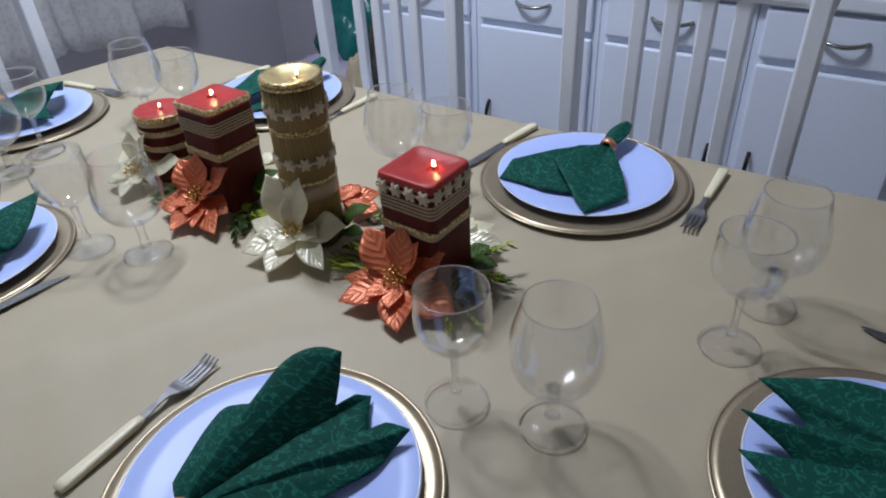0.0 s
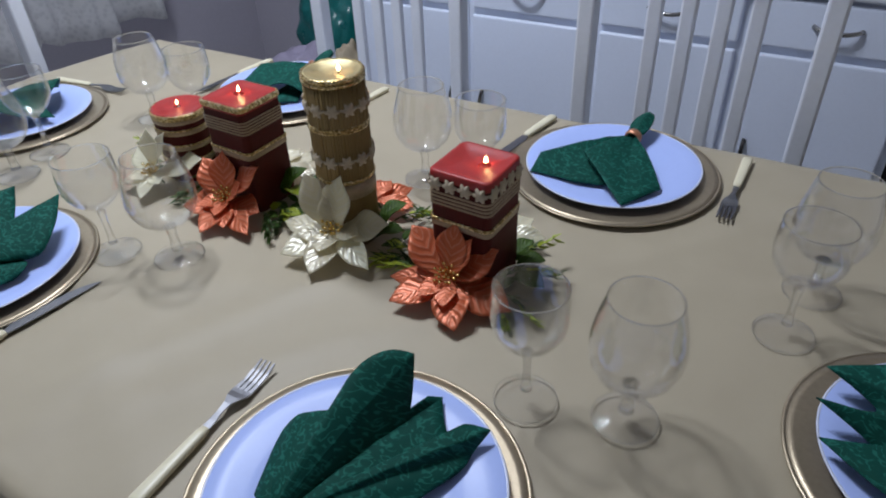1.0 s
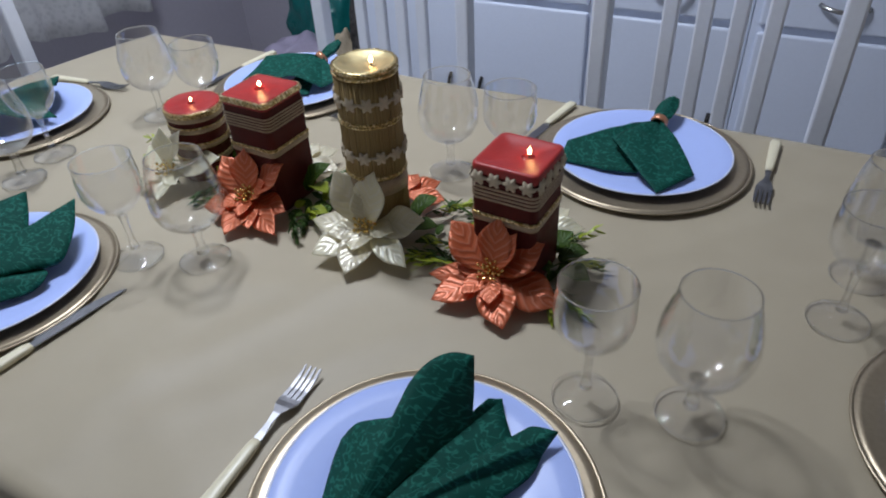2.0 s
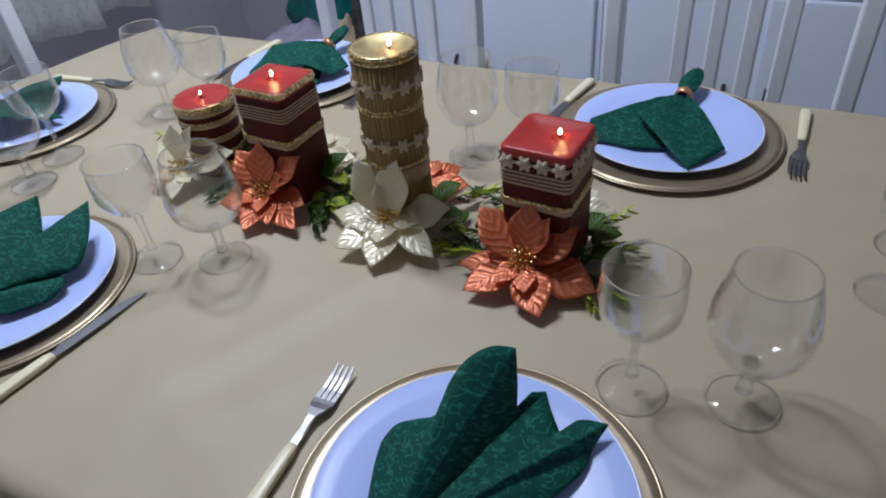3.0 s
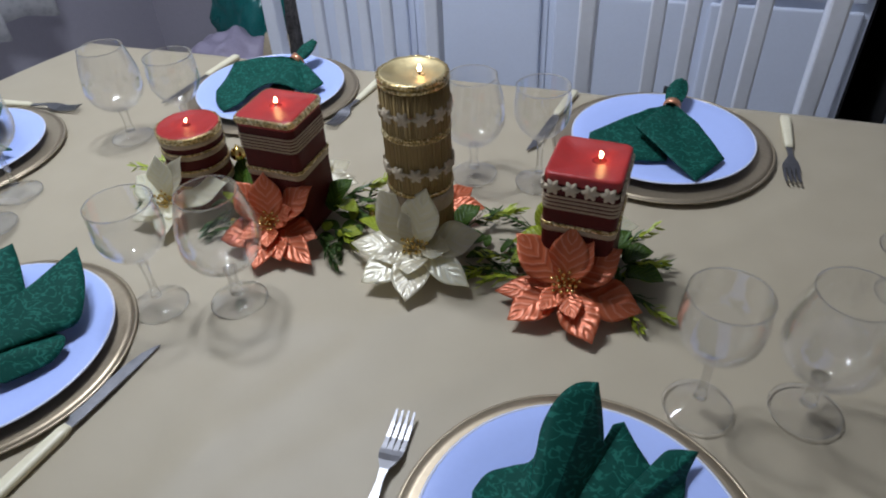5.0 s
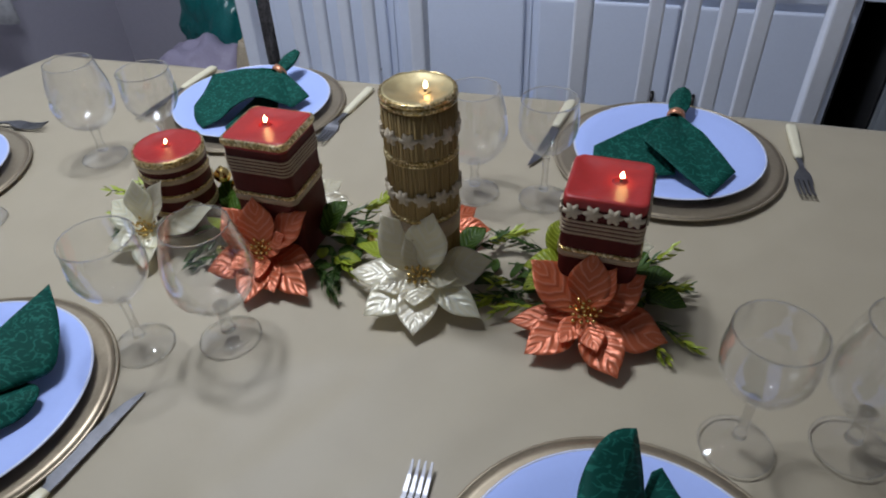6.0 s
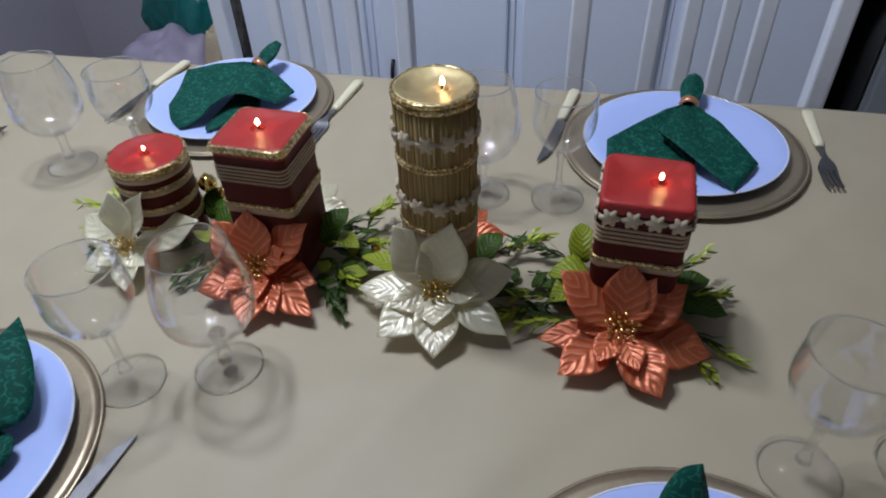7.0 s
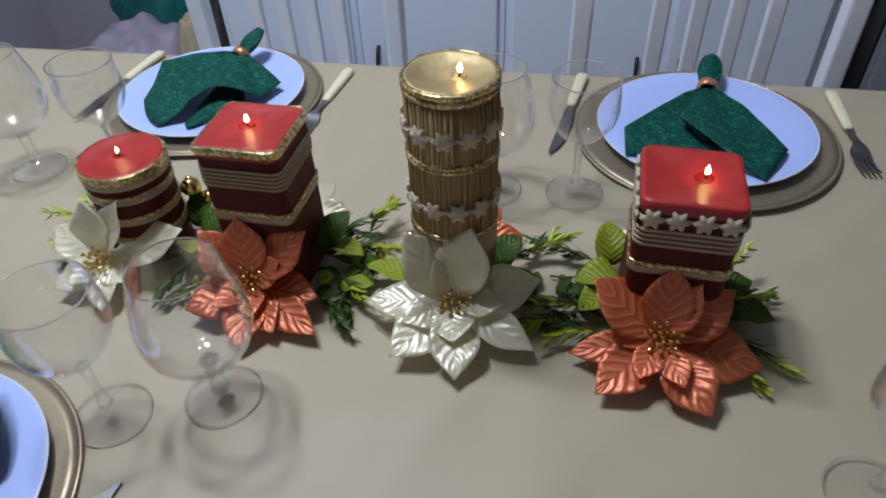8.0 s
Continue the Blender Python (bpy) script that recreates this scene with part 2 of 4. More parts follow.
# unseen walls and ceiling, and the floor tiles: kept pale to bounce fill light
M_FAR_WALL = surface("white_plaster", (0.80, 0.79, 0.77), 0.85, vary=0.04, scale=2, fine=90, bump=0.25)
M_FLOOR = surface("grey_floor_tile", (0.46, 0.44, 0.41), 0.35, vary=0.12, scale=3, fine=60)
M_GROUT = surface("tile_grout", (0.16, 0.15, 0.14), 0.8)
def lace_material():
    """Thin white lace: part of the light passes."""
    m, nt, p = nodes_of("white_lace")
    v = coords(nt)
    w = nt.nodes.new("ShaderNodeTexVoronoi")
    w.inputs["Scale"].default_value = 55.0
    nt.links.new(v, w.inputs["Vector"])
    c = ramp(nt, w.outputs["Distance"], [(0.2, (0.62, 0.62, 0.63)), (0.6, (0.80, 0.80, 0.80))])
    nt.links.new(c.outputs[0], p.inputs["Base Color"])
    p.inputs["Roughness"].default_value = 0.85
    t = add(nt, "ShaderNodeBsdfTransparent", Color=(1, 1, 1, 1))
    tl = add(nt, "ShaderNodeBsdfTranslucent", Color=(0.8, 0.8, 0.8, 1))
    x1, x2 = nt.nodes.new("ShaderNodeMixShader"), nt.nodes.new("ShaderNodeMixShader")
    x1.inputs[0].default_value, x2.inputs[0].default_value = 0.30, 0.42
    nt.links.new(p.outputs[0], x1.inputs[1])
    nt.links.new(tl.outputs[0], x1.inputs[2])
    nt.links.new(x1.outputs[0], x2.inputs[1])
    nt.links.new(t.outputs[0], x2.inputs[2])
    nt.links.new(x2.outputs[0], nt.nodes["Material Output"].inputs[0])
    return m


M_LACE = lace_material()
M_WOOD = surface("brown_table_wood", (0.20, 0.11, 0.05), 0.4, vary=0.2, scale=5, stretch=(0.3, 3, 3))
M_TEAL = surface("teal_plastic_bag", (0.006, 0.13, 0.125), 0.3, vary=0.35, scale=12, bump=0.3)
M_LILAC = surface("lilac_plastic_bag", (0.36, 0.32, 0.43), 0.5, vary=0.12, scale=9, bump=0.3)
M_PARCEL = surface("beige_paper", (0.45, 0.37, 0.26), 0.7, vary=0.2, scale=14, bump=0.3)
M_PRINT = surface("dark_printed_cloth", (0.05, 0.045, 0.045), 0.7, vary=0.9, scale=45, bump=0.2)
M_BLACK = surface("near_black_panel", (0.006, 0.006, 0.007), 0.6, vary=0.3, scale=20)
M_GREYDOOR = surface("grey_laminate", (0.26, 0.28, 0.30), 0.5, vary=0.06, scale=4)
M_RING = surface("copper_napkin_ring", (0.62, 0.28, 0.16), 0.35, metal=0.6, vary=0.25, scale=80)


# ---- mesh helpers ----
FLAT = {"back_post", "front_leg", "side_rail", "stretcher", "slat", "top_rail", "lower_rail", "front_rail", "seat", "body", "door", "drawer_front", "slab", "plinth", "leg"}


def part(name, bm, material, parent=None, label="", smooth=True):
    me = bpy.data.meshes.new(name)
    bmesh.ops.recalc_face_normals(bm, faces=bm.faces)
    bm.to_mesh(me)
    bm.free()
    for f in me.polygons:
        f.use_smooth = smooth and (name not in FLAT or len(me.polygons) > 200)
    me.materials.append(material)
    ob = new(name, me)
    if parent:
        ob.parent = parent
    return tagged(ob, label)


def thing(name, label, category, m=None, group="", kind=""):
    e = new(name)
    e.empty_display_size = 0.02
    if m is not None:
        e.matrix_world = m
    return tagged(e, label, category, group, kind)


def join(bm, other, m=None):
    me = bpy.data.meshes.new("tmp")
    other.to_mesh(me)
    other.free()
    if m is not None:
        me.transform(m)
    bm.from_mesh(me)
    bpy.data.meshes.remove(me)
    return bm


def box(x0, x1, y0, y1, z0, z1, bevel=0.0, seg=2):
    bm = bmesh.new()
    bmesh.ops.create_cube(bm, size=1, matrix=Matrix.LocRotScale(((x0 + x1) / 2, (y0 + y1) / 2, (z0 + z1) / 2), None, (x1 - x0, y1 - y0, z1 - z0)))
    if bevel:
        bmesh.ops.bevel(bm, geom=bm.edges[:], offset=bevel, segments=seg, profile=0.5, affect="EDGES")
    return bm


def lathe(profile, n=48, closed=False):
    bm = bmesh.new()
    rings = []
    for r, z in profile:
        if r < 1e-6:
            rings.append([bm.verts.new((0, 0, z))])
        else:
            rings.append([bm.verts.new((r * math.cos(a), r * math.sin(a), z)) for a in (2 * math.pi * k / n for k in range(n))])
    pairs = list(zip(rings, rings[1:])) + ([(rings[-1], rings[0])] if closed else [])
    for a, b in pairs:
        for k in range(n):
            q = [a[k % len(a)], a[(k + 1) % len(a)], b[(k + 1) % len(b)], b[k % len(b)]]
            q = list(dict.fromkeys(q))
            if len(q) > 2:
                bm.faces.new(q)
    return bm


def tube(points, radius, n=8, taper=1.0):
    bm = bmesh.new()
    rings = []
    pts = [Vector(p) for p in points]
    for i, p in enumerate(pts):
        d = (pts[min(i + 1, len(pts) - 1)] - pts[max(i - 1, 0)]).normalized()
        s = d.orthogonal().normalized() if i == 0 else (side - d * side.dot(d)).normalized()
        side = s
        u = d.cross(s)
        r = radius * (1 + (taper - 1) * i / (len(pts) - 1))
        rings.append([bm.verts.new(p + r * (s * math.cos(a) + u * math.sin(a))) for a in (2 * math.pi * k / n for k in range(n))])
    for a, b in zip(rings, rings[1:]):
        for k in range(n):
            bm.faces.new((a[k], a[(k + 1) % n], b[(k + 1) % n], b[k]))
    bm.faces.new(rings[0])
    bm.faces.new(rings[-1][::-1])
    return bm


def smooth_line(pts, steps):
    """Points along a Catmull-Rom curve through pts."""
    out = []
    v = [Vector(p) for p in pts]
    for i in range(len(v) - 1):
        a, b, c, d = v[max(i - 1, 0)], v[i], v[i + 1], v[min(i + 2, len(v) - 1)]
        if (c - b).length < 1e-6:
            continue
        for k in range(steps):
            t = k / steps
            out.append(0.5 * ((2 * b) + (c - a) * t + (2 * a - 5 * b + 4 * c - d) * t * t + (3 * b - a - 3 * c + d) * t ** 3))
    return out + [v[-1]]


# ---- the room ----
def structure(name, bm, material, label, category="wall"):
    return tagged(part(name, bm, material, smooth=False), label, category, kind="structure")


structure("wall_north", box(-2.1, 2.8, 1.86, 2.0, 0, 2.6), M_WALL, "lilac grey painted plaster wall behind the cabinets")
west = bmesh.new()
for y0, y1, z0, z1 in ((-2.4, -0.30, 0, 2.6), (1.0, 1.86, 0, 2.6), (-0.30, 1.0, 0, 1.05), (-0.30, 1.0, 2.15, 2.6)):
    join(west, box(-2.1, -1.96, y0, y1, z0, z1))
structure("wall_west", west, M_WALL, "lilac grey plaster wall with a window behind a lace curtain")
window = thing("window_1", "white framed window behind the lace curtain", "window", kind="structure")
frame_bm = bmesh.new()
for y0, y1, z0, z1 in ((-0.30, -0.25, 1.05, 2.15), (0.95, 1.0, 1.05, 2.15), (0.33, 0.37, 1.10, 2.10), (-0.25, 0.95, 1.05, 1.10), (-0.25, 0.95, 2.10, 2.15)):
    join(frame_bm, box(-2.03, -1.98, y0, y1, z0, z1, 0.004, 1))
part("window_frame", frame_bm, M_WHITE, window, smooth=False)
# unseen sides of the room, added to close it and bounce light
structure("wall_east", box(2.6, 2.8, -2.4, 1.86, 0, 2.6), M_FAR_WALL, "unseen white plaster wall, added to bounce light")
structure("wall_south", box(-2.1, 2.8, -2.55, -2.4, 0, 2.6), M_FAR_WALL, "unseen white plaster wall, added to bounce light")
structure("ceiling", box(-2.1, 2.8, -2.55, 2.0, 2.6, 2.72), M_FAR_WALL, "unseen white plaster ceiling, added to bounce light", "ceiling")
structure("floor", box(-2.1, 2.8, -2.55, 2.0, -0.1, 0.0), M_GROUT, "grey tiled floor under the table", "floor")

# round ceiling lamp over the table
lamp_thing = thing("ceiling_lamp", "white ceiling lamp with three round shades over the dining table", "lamp", pose(LAMP[0], LAMP[1], 0))
part("canopy", lathe([(0, 2.6), (0.07, 2.6), (0.07, 2.57), (0.02, 2.56), (0, 2.56)], 32), M_WHITE, lamp_thing)
for bx, by in BULBS:
    dx, dy = bx - LAMP[0], by - LAMP[1]
    part("arm", tube([(0, 0, 2.57), (dx * 0.5, dy * 0.5, 2.575), (dx, dy, 2.55)], 0.007, 10), M_WHITE, lamp_thing)
    shade_bm = lathe([(0.015, 2.56), (0.05, 2.55), (0.085, 2.50), (0.095, 2.445), (0.091, 2.445), (0.080, 2.495), (0.046, 2.54), (0.015, 2.55)], 32, True)
    shade_bm.transform(Matrix.Translation((dx, dy, 0)))
    part("shade", shade_bm, M_WHITE, lamp_thing)


# ---- kitchen cabinets ----
CAB_Y = 1.30


def cabinet_unit(x0, x1, pull):
    w = x1 - x0
    root = thing("kitchen_cabinet", "white lacquered base cabinet with one drawer over a door", "cabinet", pose((x0 + x1) / 2, CAB_Y, 0), "kitchen base cabinets")
    h = w / 2 - 0.001
    part("body", box(-h, h, 0.0, 0.54, 0.10, 0.81, 0.002, 1), M_CAB, root)
    part("plinth", box(-h, h, 0.05, 0.50, 0.0, 0.10), M_CAB, root)
    door = part("door", box(-h + 0.019, h - 0.019, -0.018, 0.0, 0.13, 0.657, 0.007, 3), M_CAB, root)
    px = pull * (w / 2 - 0.056)
    part("handle", tube([(px, -0.018 - 0.026 * math.sin(math.pi * k / 16) ** 0.6, 0.295 + 0.115 * k / 16) for k in range(17)], 0.0058, 10), M_PULL, door, "upright dark metal pull")
    d = part("drawer_front", box(-h + 0.019, h - 0.019, -0.018, 0.0, 0.677, 0.800, 0.007, 3), M_CAB, root)
    pts = [(-0.055 + 0.11 * k / 16, -0.018 - 0.026 * math.sin(math.pi * k / 16) ** 0.6, 0.742 - 0.006 * math.sin(math.pi * k / 16)) for k in range(17)]
    part("handle", tube(pts, 0.0058, 10), M_CHROME, d, "curved chrome handle")
    return root


for a, b, pull in ((-0.885, -0.47, 1), (-0.47, -0.055, -1), (-0.055, 0.362, 1), (0.362, 0.772, -1)):
    cabinet_unit(a, b, pull)
# dark gap between the cabinets, drawn as a recess with near-black panels added
niche = thing("under_counter_niche", "open niche under the worktop, drawn with near-black panels", "niche", pose(0.835, CAB_Y, 0))
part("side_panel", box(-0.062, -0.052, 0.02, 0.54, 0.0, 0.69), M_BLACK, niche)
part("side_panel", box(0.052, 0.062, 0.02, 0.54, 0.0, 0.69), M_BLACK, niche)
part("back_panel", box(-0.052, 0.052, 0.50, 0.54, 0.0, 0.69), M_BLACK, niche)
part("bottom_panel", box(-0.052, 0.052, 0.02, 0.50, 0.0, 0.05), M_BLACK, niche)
part("top_rail", box(-0.062, 0.062, 0.0, 0.54, 0.691, 0.81), M_CAB, niche)
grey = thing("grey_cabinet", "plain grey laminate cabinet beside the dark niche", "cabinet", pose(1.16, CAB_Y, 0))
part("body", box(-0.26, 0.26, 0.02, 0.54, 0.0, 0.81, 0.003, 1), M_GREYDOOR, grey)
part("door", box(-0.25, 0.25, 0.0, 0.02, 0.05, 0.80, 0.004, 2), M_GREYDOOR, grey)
top = thing("worktop", "white kitchen worktop running over the base cabinets", "worktop", pose(0, CAB_Y, 0))
part("slab", box(-0.90, 1.44, -0.03, 0.558, 0.812, 0.85, 0.008, 3), M_WHITE, top)


# ---- chairs ----
def chair():
    """A white slatted chair facing +y from behind its back, origin on the floor under the back."""
    root = thing("dining_chair", "white painted wooden dining chair with a slatted back", "chair", group="chairs round the table")
    for s in (-1, 1):
        part("back_post", box(s * 0.209 - 0.017, s * 0.209 + 0.017, -0.020, 0.020, 0.0, 1.04, 0.005, 2), M_WHITE, root)
        part("front_leg", box(s * 0.200 - 0.019, s * 0.200 + 0.019, -0.420, -0.382, 0.0, 0.43, 0.004, 2), M_WHITE, root)
        part("side_rail", box(s * 0.205 - 0.011, s * 0.205 + 0.011, -0.384, -0.018, 0.37, 0.43, 0.003, 1), M_WHITE, root)
        part("stretcher", box(s * 0.205 - 0.009, s * 0.205 + 0.009, -0.384, -0.018, 0.18, 0.21, 0.003, 1), M_WHITE, root)
    for x in (-0.083, -0.023, 0.036, 0.094):
        part("slat", box(x - 0.014, x + 0.014, -0.009, 0.009, 0.56, 0.985, 0.004, 2), M_WHITE, root)
    part("top_rail", box(-0.230, 0.230, -0.014, 0.014, 0.98, 1.06, 0.010, 3), M_WHITE, root)
    part("lower_rail", box(-0.195, 0.195, -0.012, 0.012, 0.51, 0.565, 0.005, 2), M_WHITE, root)
    part("front_rail", box(-0.185, 0.185, -0.412, -0.392, 0.37, 0.43, 0.003, 1), M_WHITE, root)
    part("seat", box(-0.220, 0.220, -0.430, -0.022, 0.431, 0.460, 0.010, 3), M_WHITE, root)
    return root


first_chair = chair()
first_chair.matrix_world = pose(0.346, 0.650, 0)
copy_thing(first_chair, pose(-0.435, 0.787, 0))
copy_thing(first_chair, pose(-1.114, 0.048, 0, 0, 0, 90))


# ---- table and cloth ----
TOP = 0.76
table = thing("dining_table", "brown wooden dining table under a beige cloth", "table")


def end_x(y, extra=0.0):
    return 1.01 - 0.345 * min(0.24, y * y) + extra


def outline(extra, n=24):
    pts = []
    for k in range(n + 1):
        y = (-1 + 2 * k / n) * (0.4915 + extra) - 0.0105
        pts.append((end_x(y, extra), y))
    return pts + [(-x, y) for x, y in reversed(pts)]


bm = bmesh.new()
lower = [bm.verts.new((x, y, TOP - 0.040)) for x, y in outline(-0.012)]
upper = [bm.verts.new((x, y, TOP - 0.006)) for x, y in outline(-0.012)]
bm.faces.new(lower[::-1])
bm.faces.new(upper)
for k in range(len(lower)):
    j = (k + 1) % len(lower)
    bm.faces.new((lower[k], lower[j], upper[j], upper[k]))
part("tabletop", bm, M_WOOD, table, smooth=False)
for sx in (-1, 1):
    for sy in (-1, 1):
        part("leg", box(sx * 0.82 - 0.035, sx * 0.82 + 0.035, sy * 0.38 - 0.035, sy * 0.38 + 0.035, 0, TOP - 0.04, 0.006, 2), M_WOOD, table)


def crease(x, y):
    """Low soft folds left in the cloth."""
    z = 0.0018 * noise.noise(Vector((x * 3.1, y * 3.4, 0.3))) + 0.0010 * noise.noise(Vector((x * 9, y * 9, 2.0)))
    for px, py, a, h, w in ((-0.02, -0.25, 62, 0.0032, 0.022), (-0.10, -0.30, 100, 0.0028, 0.03), (0.03, -0.33, 50, 0.0018, 0.018), (-0.06, -0.36, 150, 0.0026, 0.03), (-0.12, -0.20, 25, 0.0022, 0.025), (0.20, 0.28, 80, 0.0012, 0.03), (-0.55, 0.0, 90, 0.0008, 0.02), (0.62, 0.0, 90, 0.0010, 0.02)):
        d = (x - px) * math.sin(radians(a)) - (y - py) * math.cos(radians(a))
        z += h * math.exp(-(d / w) ** 2)
    return z


bm = bmesh.new()
NX, NY, DROP = 150, 76, 7
grid = {}
for i in range(-DROP, NX + DROP + 1):
    for j in range(-DROP, NY + DROP + 1):
        u, v = min(max(i, 0), NX) / NX * 2 - 1, min(max(j, 0), NY) / NY * 2 - 1
        y = v * 0.4915 - 0.0105
        x = u * end_x(y)
        over = max(0, -i, i - NX, -j, j - NY)
        ox = (1 if i > NX else -1 if i < 0 else 0)
        oy = (1 if j > NY else -1 if j < 0 else 0)
        drop = 0.0 if over == 0 else 0.003 + 0.036 * max(0, over - 2) + (0.011 if over > 1 else 0)
        out = 0.0 if over == 0 else 0.008 + 0.004 * over + 0.010 * (over / DROP) * math.sin(17 * x + 13 * y)
        z = TOP + crease(x, y) * (1 if over == 0 else 0) - drop
        grid[i, j] = bm.verts.new((x + ox * out, y + oy * out, z))
for i in range(-DROP, NX + DROP):
    for j in range(-DROP, NY + DROP):
        bm.faces.new((grid[i, j], grid[i + 1, j], grid[i + 1, j + 1], grid[i, j + 1]))
cloth = tagged(part("tablecloth", bm, M_CLOTH), "plain beige tablecloth with soft ironing creases, spread on the table", "tablecloth")
Z = TOP + 0.0022


# ---- place settings ----
def charger(x, y, size=1.0):
    root = thing("charger_plate", "round gold lacquered charger plate under a dinner plate", "charger plate", pose(x, y, Z), "chargers")
    root.scale = (size, size, 1)
    part("dish", lathe([(0, 0.0), (0.100, 0.0), (0.156, 0.0030), (0.158, 0.0038), (0.158, 0.0066), (0.150, 0.0062), (0.110, 0.0036), (0.100, 0.0030), (0, 0.0030)], 72), M_CHARGER, root)
    part("rim", lathe([(0.158, 0.0036), (0.1610, 0.0042), (0.1620, 0.0052), (0.1610, 0.0063), (0.158, 0.0067)], 72, True), M_CHARGER_RIM, root, "bright gold rim")
    return root


def dinner_plate(x, y, size=1.0):
    root = thing("dinner_plate", "round pale blue glazed dinner plate on a gold charger", "plate", pose(x, y, Z + 0.0032), "dinner plates")
    root.scale = (size, size, 0.74)
    part("dish", lathe([(0, 0.0025), (0.062, 0.0025), (0.063, 0.0), (0.068, 0.0), (0.070, 0.003), (0.086, 0.0085), (0.131, 0.0180), (0.1325, 0.0205), (0.130, 0.0215), (0.112, 0.0165), (0.098, 0.0135), (0.090, 0.0112), (0.083, 0.0088), (0.076, 0.0072), (0.066, 0.0064), (0, 0.0062)], 72), M_PLATE, root)
    part("rim", lathe([(0.1310, 0.0182), (0.1332, 0.0194), (0.1336, 0.0208), (0.1326, 0.0217), (0.1312, 0.0216)], 72, True), M_PLATE_RIM, root, "thin white rim")
    return root


def napkin(x, y, ring, rim, tail, label, under=()):
    """A napkin drawn through a ring and fanned out; rim lists the fan's edge round the plate's middle."""
    root = thing("napkin", label, "napkin", pose(x, y, Z + 0.003), "green napkins")
    o = Vector(ring)
    edge = smooth_line(rim, 7)
    bm = bmesh.new()
    uv = bm.loops.layers.uv.new("uv")
    S = 14
    rows, place = [], {}
    for k, e in enumerate(edge):
        row = []
        for s in range(S + 1):
            t = s / S
            p = o.lerp(e, t)
            p.z += 0.009 * math.sin(math.pi * t) * (1 - 0.5 * t) + 0.0032 * noise.noise(Vector((p.x * 34, p.y * 34, x * 7))) * (0.3 + 0.7 * math.sin(math.pi * min(1.0, 1.15 * t)))
            p.x += 0.0003 * (1 - t) * math.cos(k * 1.3)
            p.z = max(p.z, 0.0075 + 0.012 * max(0.0, min(1.0, (math.hypot(p.x, p.y) - 0.075) / 0.055)))
            v = bm.verts.new(p)
            place[v] = (p.x / 0.24 + x, p.y / 0.24 + p.z / 0.3 + y)
            row.append(v)
        rows.append(row)
    for a, b in zip(rows, rows[1:]):
        for s in range(S):
            f = bm.faces.new((a[s], a[s + 1], b[s + 1], b[s]))
            for l in f.loops:
                l[uv].uv = place[l.vert]
    fan = part("fan", bm, M_NAPKIN, root)
    if under:
        bm = bmesh.new()
        uv = bm.loops.layers.uv.new("uv")
        rows = []
        for e in smooth_line(under, 6):
            row = []
            for q in range(9):
                p = o.lerp(e, q / 8)
                p.z = max(0.0085 + 0.012 * max(0.0, min(1.0, (math.hypot(p.x, p.y) - 0.075) / 0.055)), p.z * 0.9)
                row.append(bm.verts.new(p))
            rows.append(row)
        for a, b in zip(rows, rows[1:]):
            for q in range(8):
                f = bm.faces.new((a[q], a[q + 1], b[q + 1], b[q]))
                for l in f.loops:
                    l[uv].uv = (l.vert.co.x / 0.2 + 3 * x, l.vert.co.y / 0.2)
        layer = part("under_fold", bm, M_NAPKIN, root)
        thick = layer.modifiers.new("thickness", "SOLIDIFY")
        thick.thickness, thick.offset = 0.0016, 0
    # pinched end behind the ring
    t = Vector(tail)
    bm = bmesh.new()
    uv = bm.loops.layers.uv.new("uv")
    d = (t - o)
    side = d.cross(Vector((0, 0, 1))).normalized()
    up = side.cross(d).normalized()
    rings = []
    for s in range(9):
        q = s / 8
        w = 0.0085 + 0.0085 * math.sin(math.pi * min(1, q * 0.8 + 0.02)) - 0.005 * q * q
        c = o + d * q
        rings.append([bm.verts.new(c + side * w * math.cos(a) * (1 + 0.18 * math.sin(3 * a)) + up * w * 0.62 * math.sin(a) * (1 + 0.25 * math.cos(4 * a))) for a in (2 * math.pi * k / 20 for k in range(20))])
    for a, b in zip(rings, rings[1:]):
        for k in range(20):
            f = bm.faces.new((a[k], a[(k + 1) % 20], b[(k + 1) % 20], b[k]))
            for l in f.loops:
                l[uv].uv = (l.vert.co.x / 0.24 + x, l.vert.co.y / 0.24 + l.vert.co.z / 0.3 + y)
    bm.faces.new(rings[-1])
    part("tail", bm, M_NAPKIN, root)
    thick = fan.modifiers.new("thickness", "SOLIDIFY")
    thick.thickness, thick.offset = 0.0016, 0
    m = Matrix.Translation(o) @ d.to_track_quat("Z", "Y").to_matrix().to_4x4()
    rbm = lathe([(0.0115, -0.006), (0.0135, -0.006), (0.0145, 0.0), (0.0135, 0.006), (0.0115, 0.006)], 24, True)
    rbm.transform(m)
    part("napkin_ring", rbm, M_RING, root, "copper-coloured napkin ring")
    return root


def head_strip(bm, rows, t):
    """A strip of metal: rows of (y, half width left, half width right, z), t thick."""
    prev = None
    for y, a, b, z in rows:
        cur = [bm.verts.new((a, y, z)), bm.verts.new((b, y, z)), bm.verts.new((b, y, z + t)), bm.verts.new((a, y, z + t))]
        if prev:
            for k in range(4):
                bm.faces.new((prev[k], prev[(k + 1) % 4], cur[(k + 1) % 4], cur[k]))
        else:
            bm.faces.new(cur[::-1])
        prev = cur
    bm.faces.new(prev)


